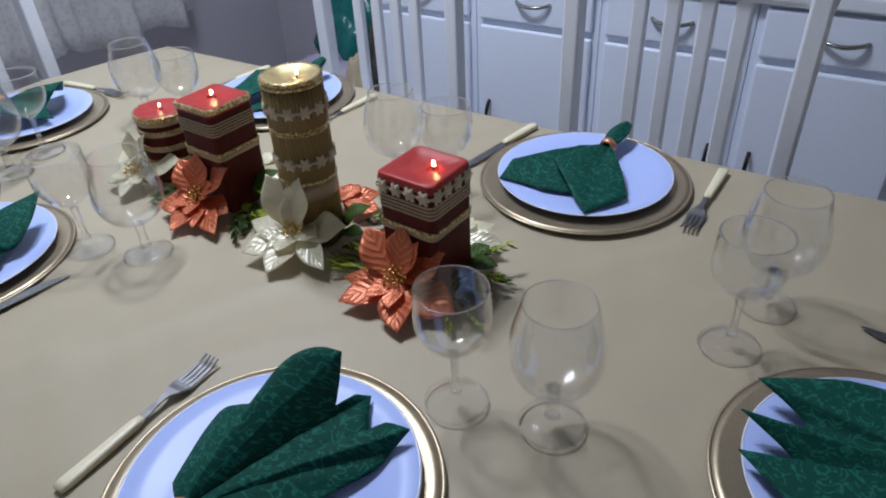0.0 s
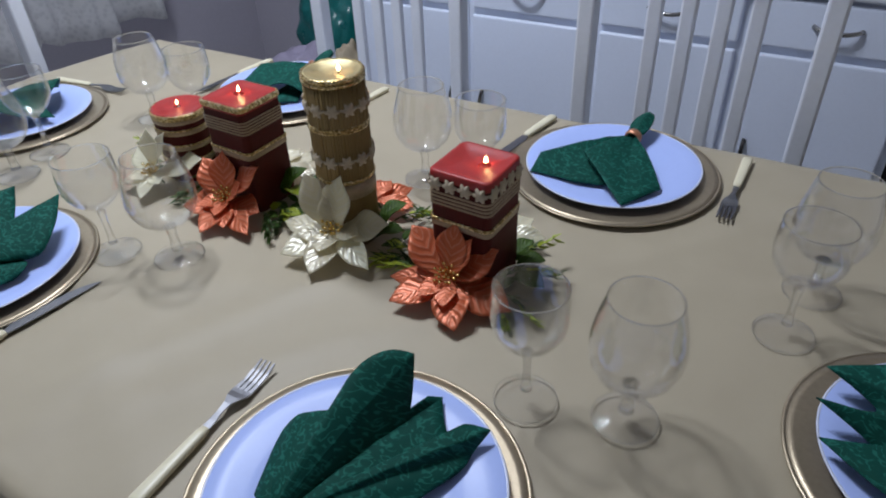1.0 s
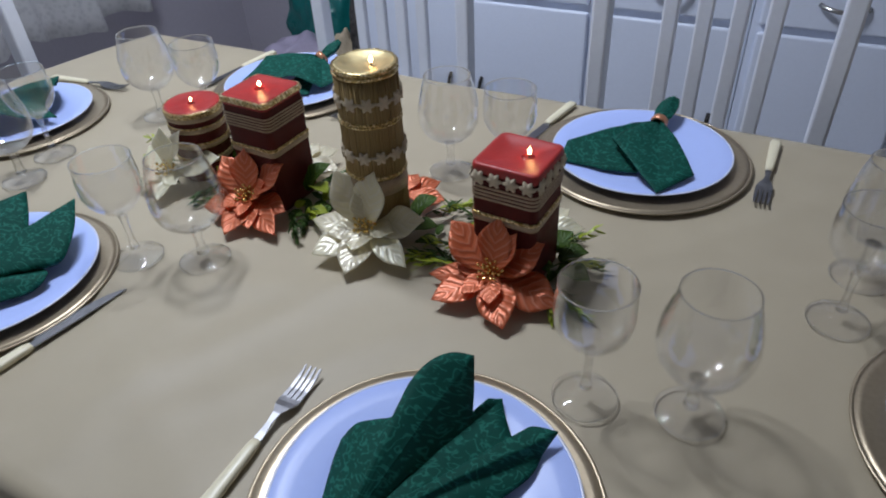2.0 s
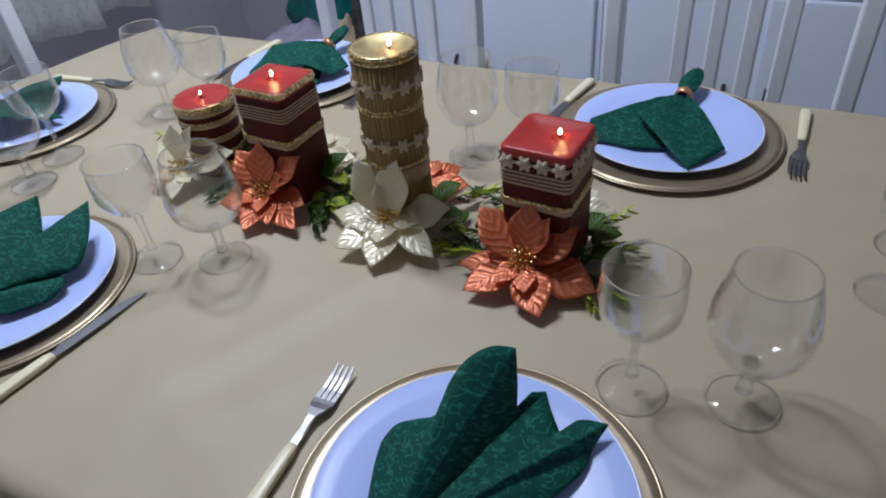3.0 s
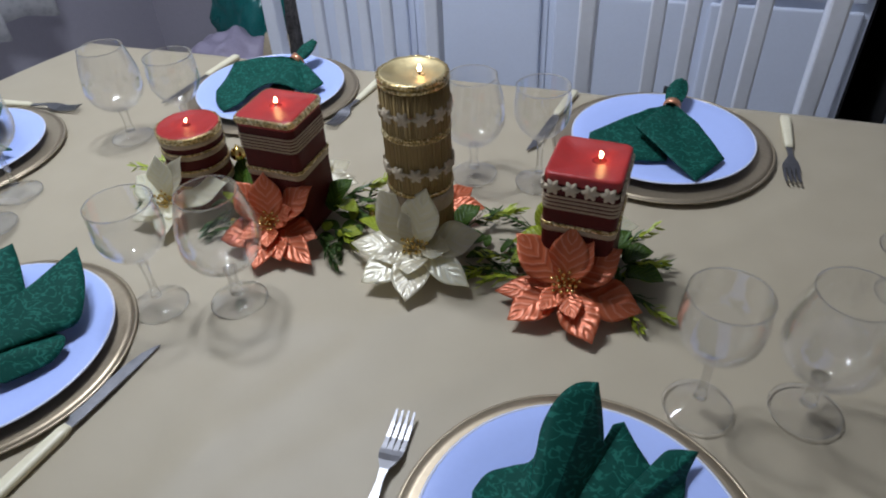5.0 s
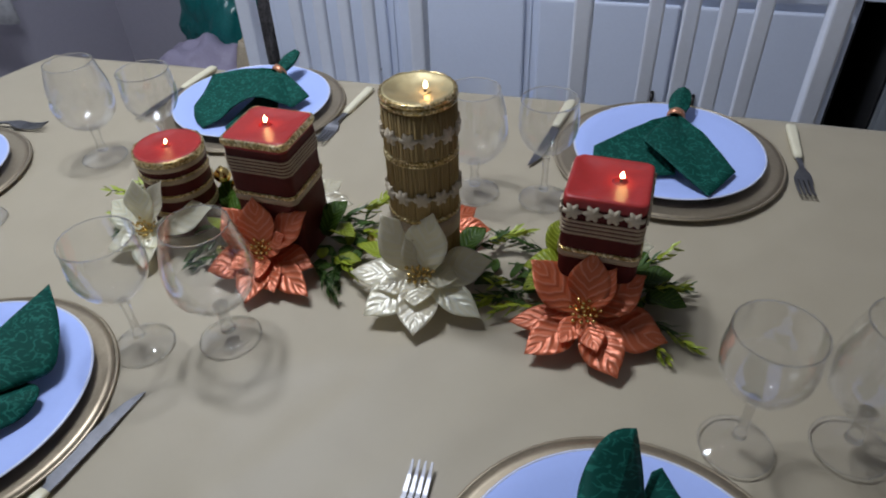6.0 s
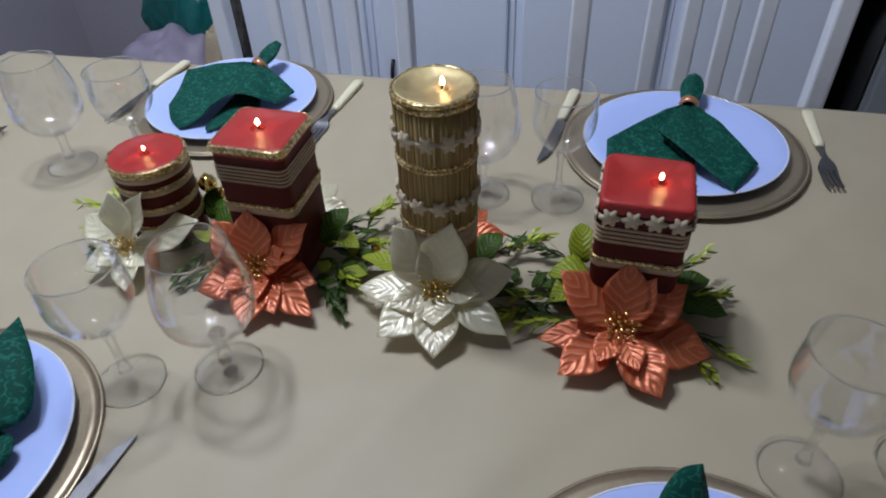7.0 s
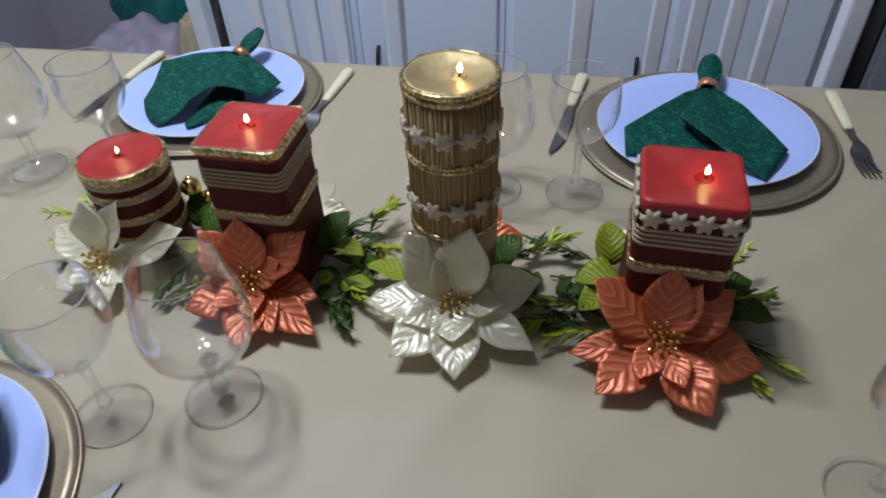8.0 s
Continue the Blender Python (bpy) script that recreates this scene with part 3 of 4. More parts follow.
def handle_mesh(length, w0, w1, thick):
    bm = bmesh.new()
    rows = []
    for k in range(13):
        q = k / 12
        w = w0 + (w1 - w0) * q
        e = min(1, (q + 0.02) * 9, (1 - q) * 14 + 0.35)
        w *= 0.75 + 0.25 * e
        y = -length * q
        rows.append([bm.verts.new((w * math.copysign(abs(math.cos(a)) ** 0.6, math.cos(a)), y, thick * (0.5 + 0.5 * math.copysign(abs(math.sin(a)) ** 0.7, math.sin(a)) * (0.6 + 0.4 * e)))) for a in (2 * math.pi * j / 14 for j in range(14))])
    for a, b in zip(rows, rows[1:]):
        for j in range(14):
            bm.faces.new((a[j], a[(j + 1) % 14], b[(j + 1) % 14], b[j]))
    bm.faces.new(rows[0][::-1])
    bm.faces.new(rows[-1])
    return bm


def fork():
    """A fork along +y, tines forward, origin at its handle's front end."""
    root = thing("fork", "steel dinner fork with a cream plastic handle", "fork", group="forks")
    part("handle", handle_mesh(0.100, 0.0062, 0.0086, 0.0095), M_CREAM, root, "cream plastic handle")
    bm = bmesh.new()
    head_strip(bm, [(-0.004, -0.0045, 0.0045, 0.004), (0.010, -0.0042, 0.0042, 0.0045), (0.022, -0.0030, 0.0030, 0.0062), (0.034, -0.0042, 0.0042, 0.0070), (0.044, -0.0092, 0.0092, 0.0058), (0.052, -0.0118, 0.0118, 0.0036), (0.058, -0.0121, 0.0121, 0.0026)], 0.0019)
    for k in range(4):
        c = -0.0092 + 0.00613 * k
        head_strip(bm, [(0.0575, c - 0.0027, c + 0.0027, 0.0026), (0.072, c - 0.0021, c + 0.0021, 0.0018), (0.088, c - 0.0018, c + 0.0018, 0.0034), (0.102, c - 0.0009, c + 0.0009, 0.0072)], 0.0018)
    part("head", bm, M_STEEL, root, smooth=False)
    return root


def knife():
    """A table knife along +y, origin at its handle's front end."""
    root = thing("table_knife", "steel table knife with a cream plastic handle", "knife", group="knives")
    part("handle", handle_mesh(0.095, 0.0068, 0.0090, 0.0095), M_CREAM, root, "cream plastic handle")
    bm = bmesh.new()
    head_strip(bm, [(-0.004, -0.0050, 0.0050, 0.0040), (0.006, -0.0055, 0.0055, 0.0040), (0.010, -0.0095, 0.0058, 0.0040), (0.050, -0.0100, 0.0060, 0.0038), (0.085, -0.0088, 0.0060, 0.0036), (0.105, -0.0050, 0.0059, 0.0034), (0.118, 0.0005, 0.0056, 0.0033), (0.124, 0.0045, 0.0052, 0.0033)], 0.0013)
    part("blade", bm, M_STEEL, root, smooth=False)
    return root


def goblet(name, label, group, foot, stem, bowl, floor_z, rim_r):
    """A stemmed glass: foot, solid stem and a thin bowl with a thick bottom."""
    root = thing(name, label, "wine glass", group=group)
    part("foot", lathe(foot, 48), M_FOOT, root)
    part("foot_rim", lathe([(rim_r + 0.0009 * math.cos(a), 0.0015 + 0.0010 * math.sin(a)) for a in (2 * math.pi * k / 8 for k in range(8))], 64, True), M_GLASS, root)
    out = [(p.x, p.z) for p in smooth_line(bowl, 6)]
    inner = []
    for k, (r, z) in enumerate(out):
        a, b = out[max(0, k - 1)], out[min(len(out) - 1, k + 1)]
        d = math.hypot(b[0] - a[0], b[1] - a[1])
        w = 0.0011 + 0.0022 * (1 - k / (len(out) - 1)) ** 4
        inner.append((r - w * (b[1] - a[1]) / d, z + w * (b[0] - a[0]) / d))
    inner = [q for q in inner if q[1] > floor_z + 0.0008 and q[0] > 0.004]
    top = out[-1]
    solid = [(0, stem[-1][1] + 0.0006), (stem[-1][0] - 0.0006, stem[-1][1] + 0.0006)] + out + [(top[0] - 0.0002, top[1] + 0.0005), (top[0] - 0.0008, top[1] + 0.0005)] + inner[::-1] + [(0.003, floor_z + 0.0002), (0, floor_z)]
    part("stem", lathe(stem + [(stem[-1][0] * 0.9, stem[-1][1] + 0.0003), (0, stem[-1][1] + 0.0005)], 32), M_STEM, root)
    part("bowl", lathe(solid, 72), M_BLOWN, root)
    part("lip", lathe([(top[0] - 0.0004 + 0.0008 * math.cos(a), top[1] + 0.0007 + 0.0008 * math.sin(a)) for a in (2 * math.pi * k / 8 for k in range(8))], 64, True), M_GLASS, root)
    return root


def big_goblet():
    return goblet("balloon_goblet", "large clear balloon wine glass on a short stem", "large glasses",
                  [(0, 0.0008), (0.029, 0.0), (0.0338, 0.0005), (0.0342, 0.0018), (0.0326, 0.0030), (0.020, 0.0050), (0.011, 0.0085), (0.0085, 0.013), (0.0, 0.013)],
                  [(0, 0.0135), (0.0082, 0.0135), (0.0068, 0.022), (0.0062, 0.034), (0.0068, 0.045), (0.0090, 0.0520)],
                  [(0.0110, 0, 0.0550), (0.0210, 0, 0.0582), (0.0300, 0, 0.0638), (0.0380, 0, 0.0720), (0.0440, 0, 0.0840), (0.0466, 0, 0.0990), (0.0450, 0, 0.1180), (0.0402, 0, 0.1390), (0.0345, 0, 0.1590)], 0.0590, 0.0338)


def small_goblet():
    return goblet("wine_goblet", "small clear wine glass on a slender stem", "small glasses",
                  [(0, 0.0008), (0.029, 0.0), (0.0335, 0.0005), (0.0340, 0.0018), (0.032, 0.0030), (0.018, 0.0055), (0.0095, 0.0100), (0.0070, 0.016), (0, 0.016)],
                  [(0, 0.0165), (0.0066, 0.0165), (0.0048, 0.026), (0.0042, 0.042), (0.0046, 0.060), (0.0066, 0.0700)],
                  [(0.0095, 0, 0.0742), (0.0175, 0, 0.0795), (0.0237, 0, 0.0852), (0.0300, 0, 0.0920), (0.0362, 0, 0.1030), (0.0390, 0, 0.1160), (0.0386, 0, 0.1340), (0.0368, 0, 0.1530)], 0.0786, 0.0336)


PLATES = {"E": (0.303, 0.333), "N": (-0.399, 0.353), "F": (0.286, -0.357), "W": (-0.392, -0.317), "S": (0.777, -0.074), "NW": (-0.805, 0.027)}
SIZES = {"E": 1.04, "N": 1.02, "F": 1.06, "W": 1.05}
for seat, (px, py) in PLATES.items():
    charger(px, py, {"E": 1.04, "F": 1.01}.get(seat, 1.0))
    dinner_plate(px, py, SIZES.get(seat, 1.0))

DAMASK = "green damask napkin in a copper ring"
napkin(*PLATES["F"], (-0.040, -0.072, 0.022),
       [(-0.074, -0.052, 0.018), (-0.090, -0.010, 0.020), (-0.096, 0.015, 0.023), (-0.096, 0.015, 0.023), (-0.086, 0.028, 0.036), (-0.066, 0.034, 0.047), (-0.049, 0.041, 0.055), (-0.047, 0.064, 0.071), (-0.040, 0.088, 0.081), (-0.026, 0.110, 0.081), (-0.008, 0.124, 0.072), (-0.008, 0.124, 0.072), (0.001, 0.104, 0.048), (0.008, 0.082, 0.024), (0.008, 0.082, 0.024), (0.012, 0.114, 0.030), (0.012, 0.114, 0.030), (0.021, 0.127, 0.020), (0.021, 0.127, 0.020), (0.034, 0.106, 0.020), (0.050, 0.086, 0.017), (0.050, 0.086, 0.017), (0.062, 0.098, 0.031), (0.087, 0.105, 0.030), (0.087, 0.105, 0.030), (0.080, 0.086, 0.018), (0.078, 0.060, 0.015), (0.060, 0.020, 0.014), (0.044, -0.030, 0.013)],
       (-0.062, -0.122, 0.045), DAMASK + ", standing in tall folds")
napkin(*PLATES["W"], (0.0, -0.075, 0.022),
       [(-0.100, -0.010, 0.020), (-0.100, 0.050, 0.042), (-0.052, 0.118, 0.058), (-0.052, 0.118, 0.058), (-0.028, 0.098, 0.045), (0.0, 0.070, 0.028), (0.0, 0.070, 0.028), (0.040, 0.129, 0.063), (0.040, 0.129, 0.063), (0.072, 0.098, 0.052), (0.090, 0.070, 0.040), (0.094, 0.048, 0.028), (0.066, 0.034, 0.016), (0.066, 0.034, 0.016), (0.098, 0.024, 0.026), (0.098, -0.004, 0.018), (0.070, -0.040, 0.016)],
       (0.0, -0.125, 0.045), DAMASK + ", with two pointed folds")
napkin(*PLATES["E"], (0.009, 0.077, 0.026),
       [(-0.040, 0.040, 0.022), (-0.106, -0.046, 0.030), (-0.106, -0.046, 0.030), (-0.104, -0.094, 0.018), (-0.104, -0.094, 0.018), (-0.072, -0.086, 0.016), (-0.034, -0.084, 0.014), (-0.034, -0.084, 0.014), (0.012, -0.070, 0.011), (0.012, -0.070, 0.011), (-0.040, -0.034, 0.042), (-0.040, -0.034, 0.042), (-0.006, -0.068, 0.036), (0.024, -0.100, 0.028), (0.054, -0.127, 0.019), (0.054, -0.127, 0.019), (0.076, -0.088, 0.020), (0.092, -0.056, 0.018), (0.092, -0.056, 0.018), (0.062, 0.000, 0.026), (0.034, 0.042, 0.022)],
       (0.018, 0.138, 0.043), DAMASK + ", lying open like a fan")
napkin(*PLATES["N"], (0.019, 0.076, 0.032),
       [(-0.034, 0.062, 0.034), (-0.094, 0.037, 0.034), (-0.094, 0.037, 0.034), (-0.080, -0.020, 0.028), (-0.076, -0.062, 0.023), (-0.076, -0.062, 0.023), (-0.056, -0.094, 0.018), (-0.029, -0.116, 0.016), (-0.029, -0.116, 0.016), (-0.006, -0.092, 0.024), (0.004, -0.074, 0.034), (0.027, -0.048, 0.042), (0.050, -0.040, 0.040), (0.071, -0.037, 0.033), (0.091, -0.028, 0.021), (0.091, -0.028, 0.021), (0.107, 0.007, 0.026), (0.107, 0.007, 0.026), (0.060, 0.042, 0.032), (0.036, 0.064, 0.028)],
       (0.040, 0.116, 0.055), DAMASK + ", with a square corner",
       [(0.000, -0.060, 0.012), (0.004, -0.098, 0.012), (0.017, -0.114, 0.014), (0.034, -0.084, 0.016), (0.052, -0.058, 0.014), (0.070, -0.046, 0.012)])
napkin(*PLATES["S"], (0.066, 0.010, 0.024),
       [(0.030, 0.110, 0.026), (-0.060, 0.085, 0.040), (-0.136, 0.044, 0.042), (-0.136, 0.044, 0.042), (-0.085, 0.020, 0.026), (-0.141, -0.008, 0.044), (-0.141, -0.008, 0.044), (-0.085, -0.026, 0.022), (-0.132, -0.046, 0.032), (-0.132, -0.046, 0.032), (-0.060, -0.090, 0.030), (0.020, -0.105, 0.020)],
       (0.120, 0.012, 0.045), DAMASK + ", spread in three pointed layers")
napkin(*PLATES["NW"], (-0.072, 0.0, 0.024),
       [(-0.020, 0.105, 0.022), (0.040, 0.080, 0.060), (0.070, 0.045, 0.060), (0.070, 0.045, 0.060), (0.060, 0.020, 0.030), (0.125, -0.004, 0.028), (0.125, -0.004, 0.028), (0.080, -0.030, 0.030), (0.075, -0.070, 0.055), (0.075, -0.070, 0.055), (-0.010, -0.105, 0.026)],
       (-0.122, 0.0, 0.045), DAMASK + ", folded on its plate")

first_fork, first_knife = fork(), knife()
first_fork.matrix_world = pose(0.1025, -0.367, Z, 0, 0, 2.5)
for x, y, r in ((0.491, 0.362, 180), (-0.226, 0.356, 175), (-0.580, -0.350, 0), (-0.822, 0.199, -84), (0.835, -0.262, 90)):
    copy_thing(first_fork, pose(x, y, Z, 0, 0, r))
first_knife.matrix_world = pose(-0.229, -0.376, Z, 0, 0, -8)
for x, y, r in ((0.129, 0.383, 171), (-0.563, 0.387, 174), (0.478, -0.440, 3), (-0.900, -0.175, -90), (0.845, 0.145, 86)):
    copy_thing(first_knife, pose(x, y, Z, 0, 0, r))

first_big, first_small = big_goblet(), small_goblet()
first_big.matrix_world = pose(0.476, -0.150, Z)
for x, y, r in ((-0.160, -0.160, 40), (0.042, 0.181, 80), (-0.557, 0.149, 120), (-0.594, -0.120, 10), (0.620, 0.149, 60)):
    copy_thing(first_big, pose(x, y, Z, 0, 0, r))
first_small.matrix_world = pose(0.3755, -0.1735, Z)
for x, y, r in ((-0.251, -0.194, 40), (0.140, 0.184, 80), (-0.440, 0.158, 120), (-0.621, -0.041, 10), (0.600, 0.055, 60)):
    copy_thing(first_small, pose(x, y, Z, 0, 0, r))


# ---- candles ----
def rounded_square(h, r, n=6):
    pts = []
    for k, (sx, sy) in enumerate(((1, 1), (-1, 1), (-1, -1), (1, -1))):
        for j in range(n + 1):
            a = radians(90 * k + 90 * j / n)
            pts.append((sx * (h - r) + r * math.cos(a), sy * (h - r) + r * math.sin(a)))
    return pts


def circle(r, n=64):
    return [(r * math.cos(2 * math.pi * k / n), r * math.sin(2 * math.pi * k / n)) for k in range(n)]


def prism(shape, levels, cap=True):
    """Rings of shape(grow) at levels of (grow, z), joined; grow widens the outline."""
    bm = bmesh.new()
    rings = [[bm.verts.new((x, y, z)) for x, y in shape(g)] for g, z in levels]
    for a, b in zip(rings, rings[1:]):
        for k in range(len(a)):
            j = (k + 1) % len(a)
            bm.faces.new((a[k], a[j], b[j], b[k]))
    if cap:
        bm.faces.new(rings[0][::-1])
        bm.faces.new(rings[-1])
    else:
        a, b = rings[-1], rings[0]
        for k in range(len(a)):
            j = (k + 1) % len(a)
            bm.faces.new((a[k], a[j], b[j], b[k]))
    return bm


def band(shape, z, h, out, material, root, name="ribbon_band", label=""):
    return part(name, prism(shape, [(-0.001, z - h / 2), (out, z - h / 2), (out * 1.15, z), (out, z + h / 2), (-0.001, z + h / 2)], False), material, root, label)


def trim(shape, z, h, out, root):
    """A lumpy gold braid."""
    bm = prism(shape, [(-0.001, z - h / 2), (out * 0.7, z - h * 0.42), (out, z - h * 0.15), (out, z + h * 0.15), (out * 0.7, z + h * 0.42), (-0.001, z + h / 2)], False)
    for v in bm.verts:
        k = 0.0011 * noise.noise(v.co * 420)
        v.co += Vector((v.co.x, v.co.y, 0)).normalized() * k + Vector((0, 0, 0.8 * k))
    return part("glitter_trim", bm, M_GLITTER, root, "gold glitter braid")


def flame_on(root, x, y, z, size, pool_z, r=1.0, wax=None):
    pool = lathe([(0.0075 * r, -0.0006), (0.0068 * r, 0.0001), (0.0055 * r, 0.0000), (0.0030 * r, -0.0004), (0, -0.0006)], 32)
    for v in pool.verts:
        k = 1 + 0.14 * noise.noise(Vector((v.co.x * 90, v.co.y * 90, 3 * size)))
        v.co.x, v.co.y = v.co.x * k * 1.1, v.co.y * k
    pool.transform(Matrix.Translation((x, y, pool_z)))
    part("melt_pool", pool, M_POOL if wax is None else wax, root, "glossy pool of molten wax")
    part("wick", tube([(x, y, z - 0.004), (x + 0.0008, y, z + 0.003), (x + 0.002, y, z + 0.007)], 0.0011, 8), M_WICK, root)
    bm = lathe([(0, 0.0), (0.0022, 0.0015), (0.0030, 0.0040), (0.0026, 0.0068), (0.0013, 0.0098), (0, 0.0122)], 16)
    bm.transform(Matrix.Translation((x + 0.001, y, z + 0.004)) @ Matrix.Diagonal((size, size, size, 1)))
    part("flame", bm, M_FLAME, root, "small burning flame")


def snowflake(r, t):
    bm = bmesh.new()
    n = 36
    ring0 = [bm.verts.new((r * (0.80 + 0.20 * math.cos(6 * a)) * math.cos(a), r * (0.80 + 0.20 * math.cos(6 * a)) * math.sin(a), 0)) for a in (2 * math.pi * k / n for k in range(n))]
    ring1 = [bm.verts.new((v.co.x * 0.92, v.co.y * 0.92, t)) for v in ring0]
    for k in range(n):
        j = (k + 1) % n
        bm.faces.new((ring0[k], ring0[j], ring1[j], ring1[k]))
    c = bm.verts.new((0, 0, t * 1.2))
    for k in range(n):
        bm.faces.new((ring1[k], ring1[(k + 1) % n], c))
    return bm


def flakes_round(root, spots, r=0.0085):
    me = None
    for p, nrm in spots:
        m = Matrix.Translation(p) @ Vector(nrm).to_track_quat("Z", "Y").to_matrix().to_4x4()
        if me is None:
            ob = part("snowflake", snowflake(r, 0.0022), M_FLAKE, root, "cream felt snowflake")
            me = ob.data
        else:
            ob = new("snowflake", me)
            ob.parent = root
        ob.matrix_local = m


def dished_top(shape, height, depth):
    """A wax top: rounded shoulder, then rings that sink towards the wick."""
    rings = [(1.0, -0.012), (1.012, -0.006), (1.0, -0.0015), (0.965, 0.0), (0.90, -0.10 * depth), (0.76, -0.45 * depth), (0.58, -0.75 * depth), (0.40, -0.90 * depth), (0.22, -depth), (0.08, -depth)]
    bm = bmesh.new()
    base = shape(0.0)
    loops = []
    for k, dz in rings:
        loop = []
        for x, y in base:
            v = Vector((x * k, y * k, height + dz))
            v.z += 0.0009 * noise.noise(v * 55) if k < 0.97 else 0.0
            loop.append(bm.verts.new(v))
        loops.append(loop)
    for a, b in zip(loops, loops[1:]):
        for k in range(len(a)):
            j = (k + 1) % len(a)
            bm.faces.new((a[k], a[j], b[j], b[k]))
    bm.faces.new(loops[-1])
    return bm


def square_candle(x, y, turn, half, height, label, kind, wick):
    root = thing("square_candle", label, "candle", pose(x, y, Z, 0, 0, turn), "candles")

    def shape(g):
        return rounded_square(half + g, 0.009 + g * 0.5)
    part("body", prism(shape, [(-0.002, 0), (0, 0.003), (0, height - 0.012)]), M_WRAP, root, "dark burgundy sides")
    deep = 0.0055 if kind == "flaked" else 0.0030
    part("wax_top", dished_top(shape, height, deep), M_WAX, root, "melted red wax top")
    flame_on(root, wick[0], wick[1], height - deep, 0.72, height - deep + 0.0008)
    if kind == "trimmed":
        trim(shape, height - 0.0045, 0.009, 0.0022, root)
        for k in range(5):
            band(shape, height - 0.0235 - 0.0044 * k, 0.0022, 0.0014, M_RIBBON, root, "ribbon_stripe", "thin champagne ribbon stripe")
        band(shape, height - 0.0325, 0.024, 0.0005, M_WRAP_PALE, root, "pale_band", "faded mauve band")
        trim(shape, height - 0.0725, 0.005, 0.0020, root)
        band(shape, height - 0.0785, 0.008, 0.0012, M_RIBBON, root)
    else:
        for k in range(4):
            band(shape, height - 0.0285 - 0.0050 * k, 0.0028, 0.0014, M_RIBBON, root, "ribbon_stripe", "thin champagne ribbon stripe")
        band(shape, height - 0.0360, 0.022, 0.0005, M_WRAP_PALE, root, "pale_band", "faded mauve band")
        trim(shape, height - 0.0665, 0.005, 0.0020, root)
        band(shape, height - 0.0720, 0.007, 0.0012, M_RIBBON, root)
        spots = []
        for k in range(4):
            for q in (-0.74, -0.25, 0.25, 0.74):
                c, s = math.cos(k * math.pi / 2), math.sin(k * math.pi / 2)
                u, o = q * half, half + 0.0006
                spots.append(((c * u - s * -o, s * u + c * -o, height - 0.0165), (s, -c, 0)))
        band(shape, height - 0.0165, 0.0022, 0.0008, M_FLAKE, root, "flake_cord")
        flakes_round(root, spots, 0.0104)
    return root


square_candle(-0.167, 0.018, -2, 0.0405, 0.173, "square burgundy candle with red top, gold braid and striped ribbons, lit", "trimmed", (-0.005, 0.004))
square_candle(0.228, -0.0015, -2.8, 0.0415, 0.166, "square burgundy candle with red top and cream snowflakes, lit", "flaked", (0.010, 0.006))

# tall gold candle wrapped in reeds
TALL = 0.247
tall = thing("pillar_candle", "tall round gold candle wrapped in bronze reeds with snowflakes, lit", "candle", pose(0.0265, 0.0007, Z), "candles")
R = 0.0385


def tall_shape(g):
    return circle(R + g)


part("core", prism(tall_shape, [(-0.002, 0), (-0.001, TALL - 0.008)]), M_REED, tall)
me = None
for k in range(96):
    a = 2 * math.pi * k / 96
    if me is None:
        reed = part("reed", tube([(0, 0, 0.004), (0, 0, 0.08), (0, 0, 0.16), (0, 0, TALL - 0.010)], 0.00120, 6), M_REED, tall)
        me = reed.data
    else:
        reed = new("reed", me)
        reed.parent = tall
    reed.matrix_local = pose((R - 0.0005) * math.cos(a), (R - 0.0005) * math.sin(a), 0, 0.25 * math.sin(k * 7.1), 0.25 * math.cos(k * 3.7), 0)
part("wax_top", dished_top(tall_shape, TALL, 0.0065), M_GOLD_WAX, tall, "uneven gold painted wax top")
for z, h in ((TALL - 0.003, 0.006), (TALL - 0.009, 0.006), (TALL - 0.067, 0.004), (TALL - 0.071, 0.004), (TALL - 0.143, 0.006)):
    trim(tall_shape, z, h, 0.0024, tall)
band(tall_shape, TALL - 0.158, 0.022, 0.0014, M_RIBBON, tall)
for z, turn in ((TALL - 0.040, 0.0), (TALL - 0.112, 0.25)):
    flakes_round(tall, [(((R + 0.0018) * math.cos(a), (R + 0.0018) * math.sin(a), z), (math.cos(a), math.sin(a), 0)) for a in (turn + 2 * math.pi * k / 12 for k in range(12))], 0.0102)
    band(tall_shape, z, 0.0030, 0.0018, M_FLAKE, tall, "flake_cord")
flame_on(tall, 0.006, 0.004, TALL - 0.0065, 0.74, TALL - 0.0056, 0.9, M_GOLD_WAX)

# short round candle
SHORT = 0.1185
short = thing("round_candle", "short round red candle with gold braid and tan ribbons, lit", "candle", pose(-0.328, 0.032, Z), "candles")


def short_shape(g):
    return circle(0.0430 + g)


part("body", prism(short_shape, [(-0.002, 0), (0, 0.003), (0, SHORT - 0.012)]), M_WRAP, short, "dark burgundy sides")
part("wax_top", dished_top(short_shape, SHORT, 0.0035), M_WAX, short, "melted red wax top")
trim(short_shape, SHORT - 0.004, 0.007, 0.0026, short)
for z in (SHORT - 0.013, SHORT - 0.031, SHORT - 0.057, SHORT - 0.083):
    band(short_shape, z, 0.007, 0.0014, M_RIBBON, short)
    trim(short_shape, z + 0.0045, 0.0035, 0.0020, short)
flame_on(short, -0.004, 0.002, SHORT - 0.0036, 0.58, SHORT - 0.0028, 0.75)


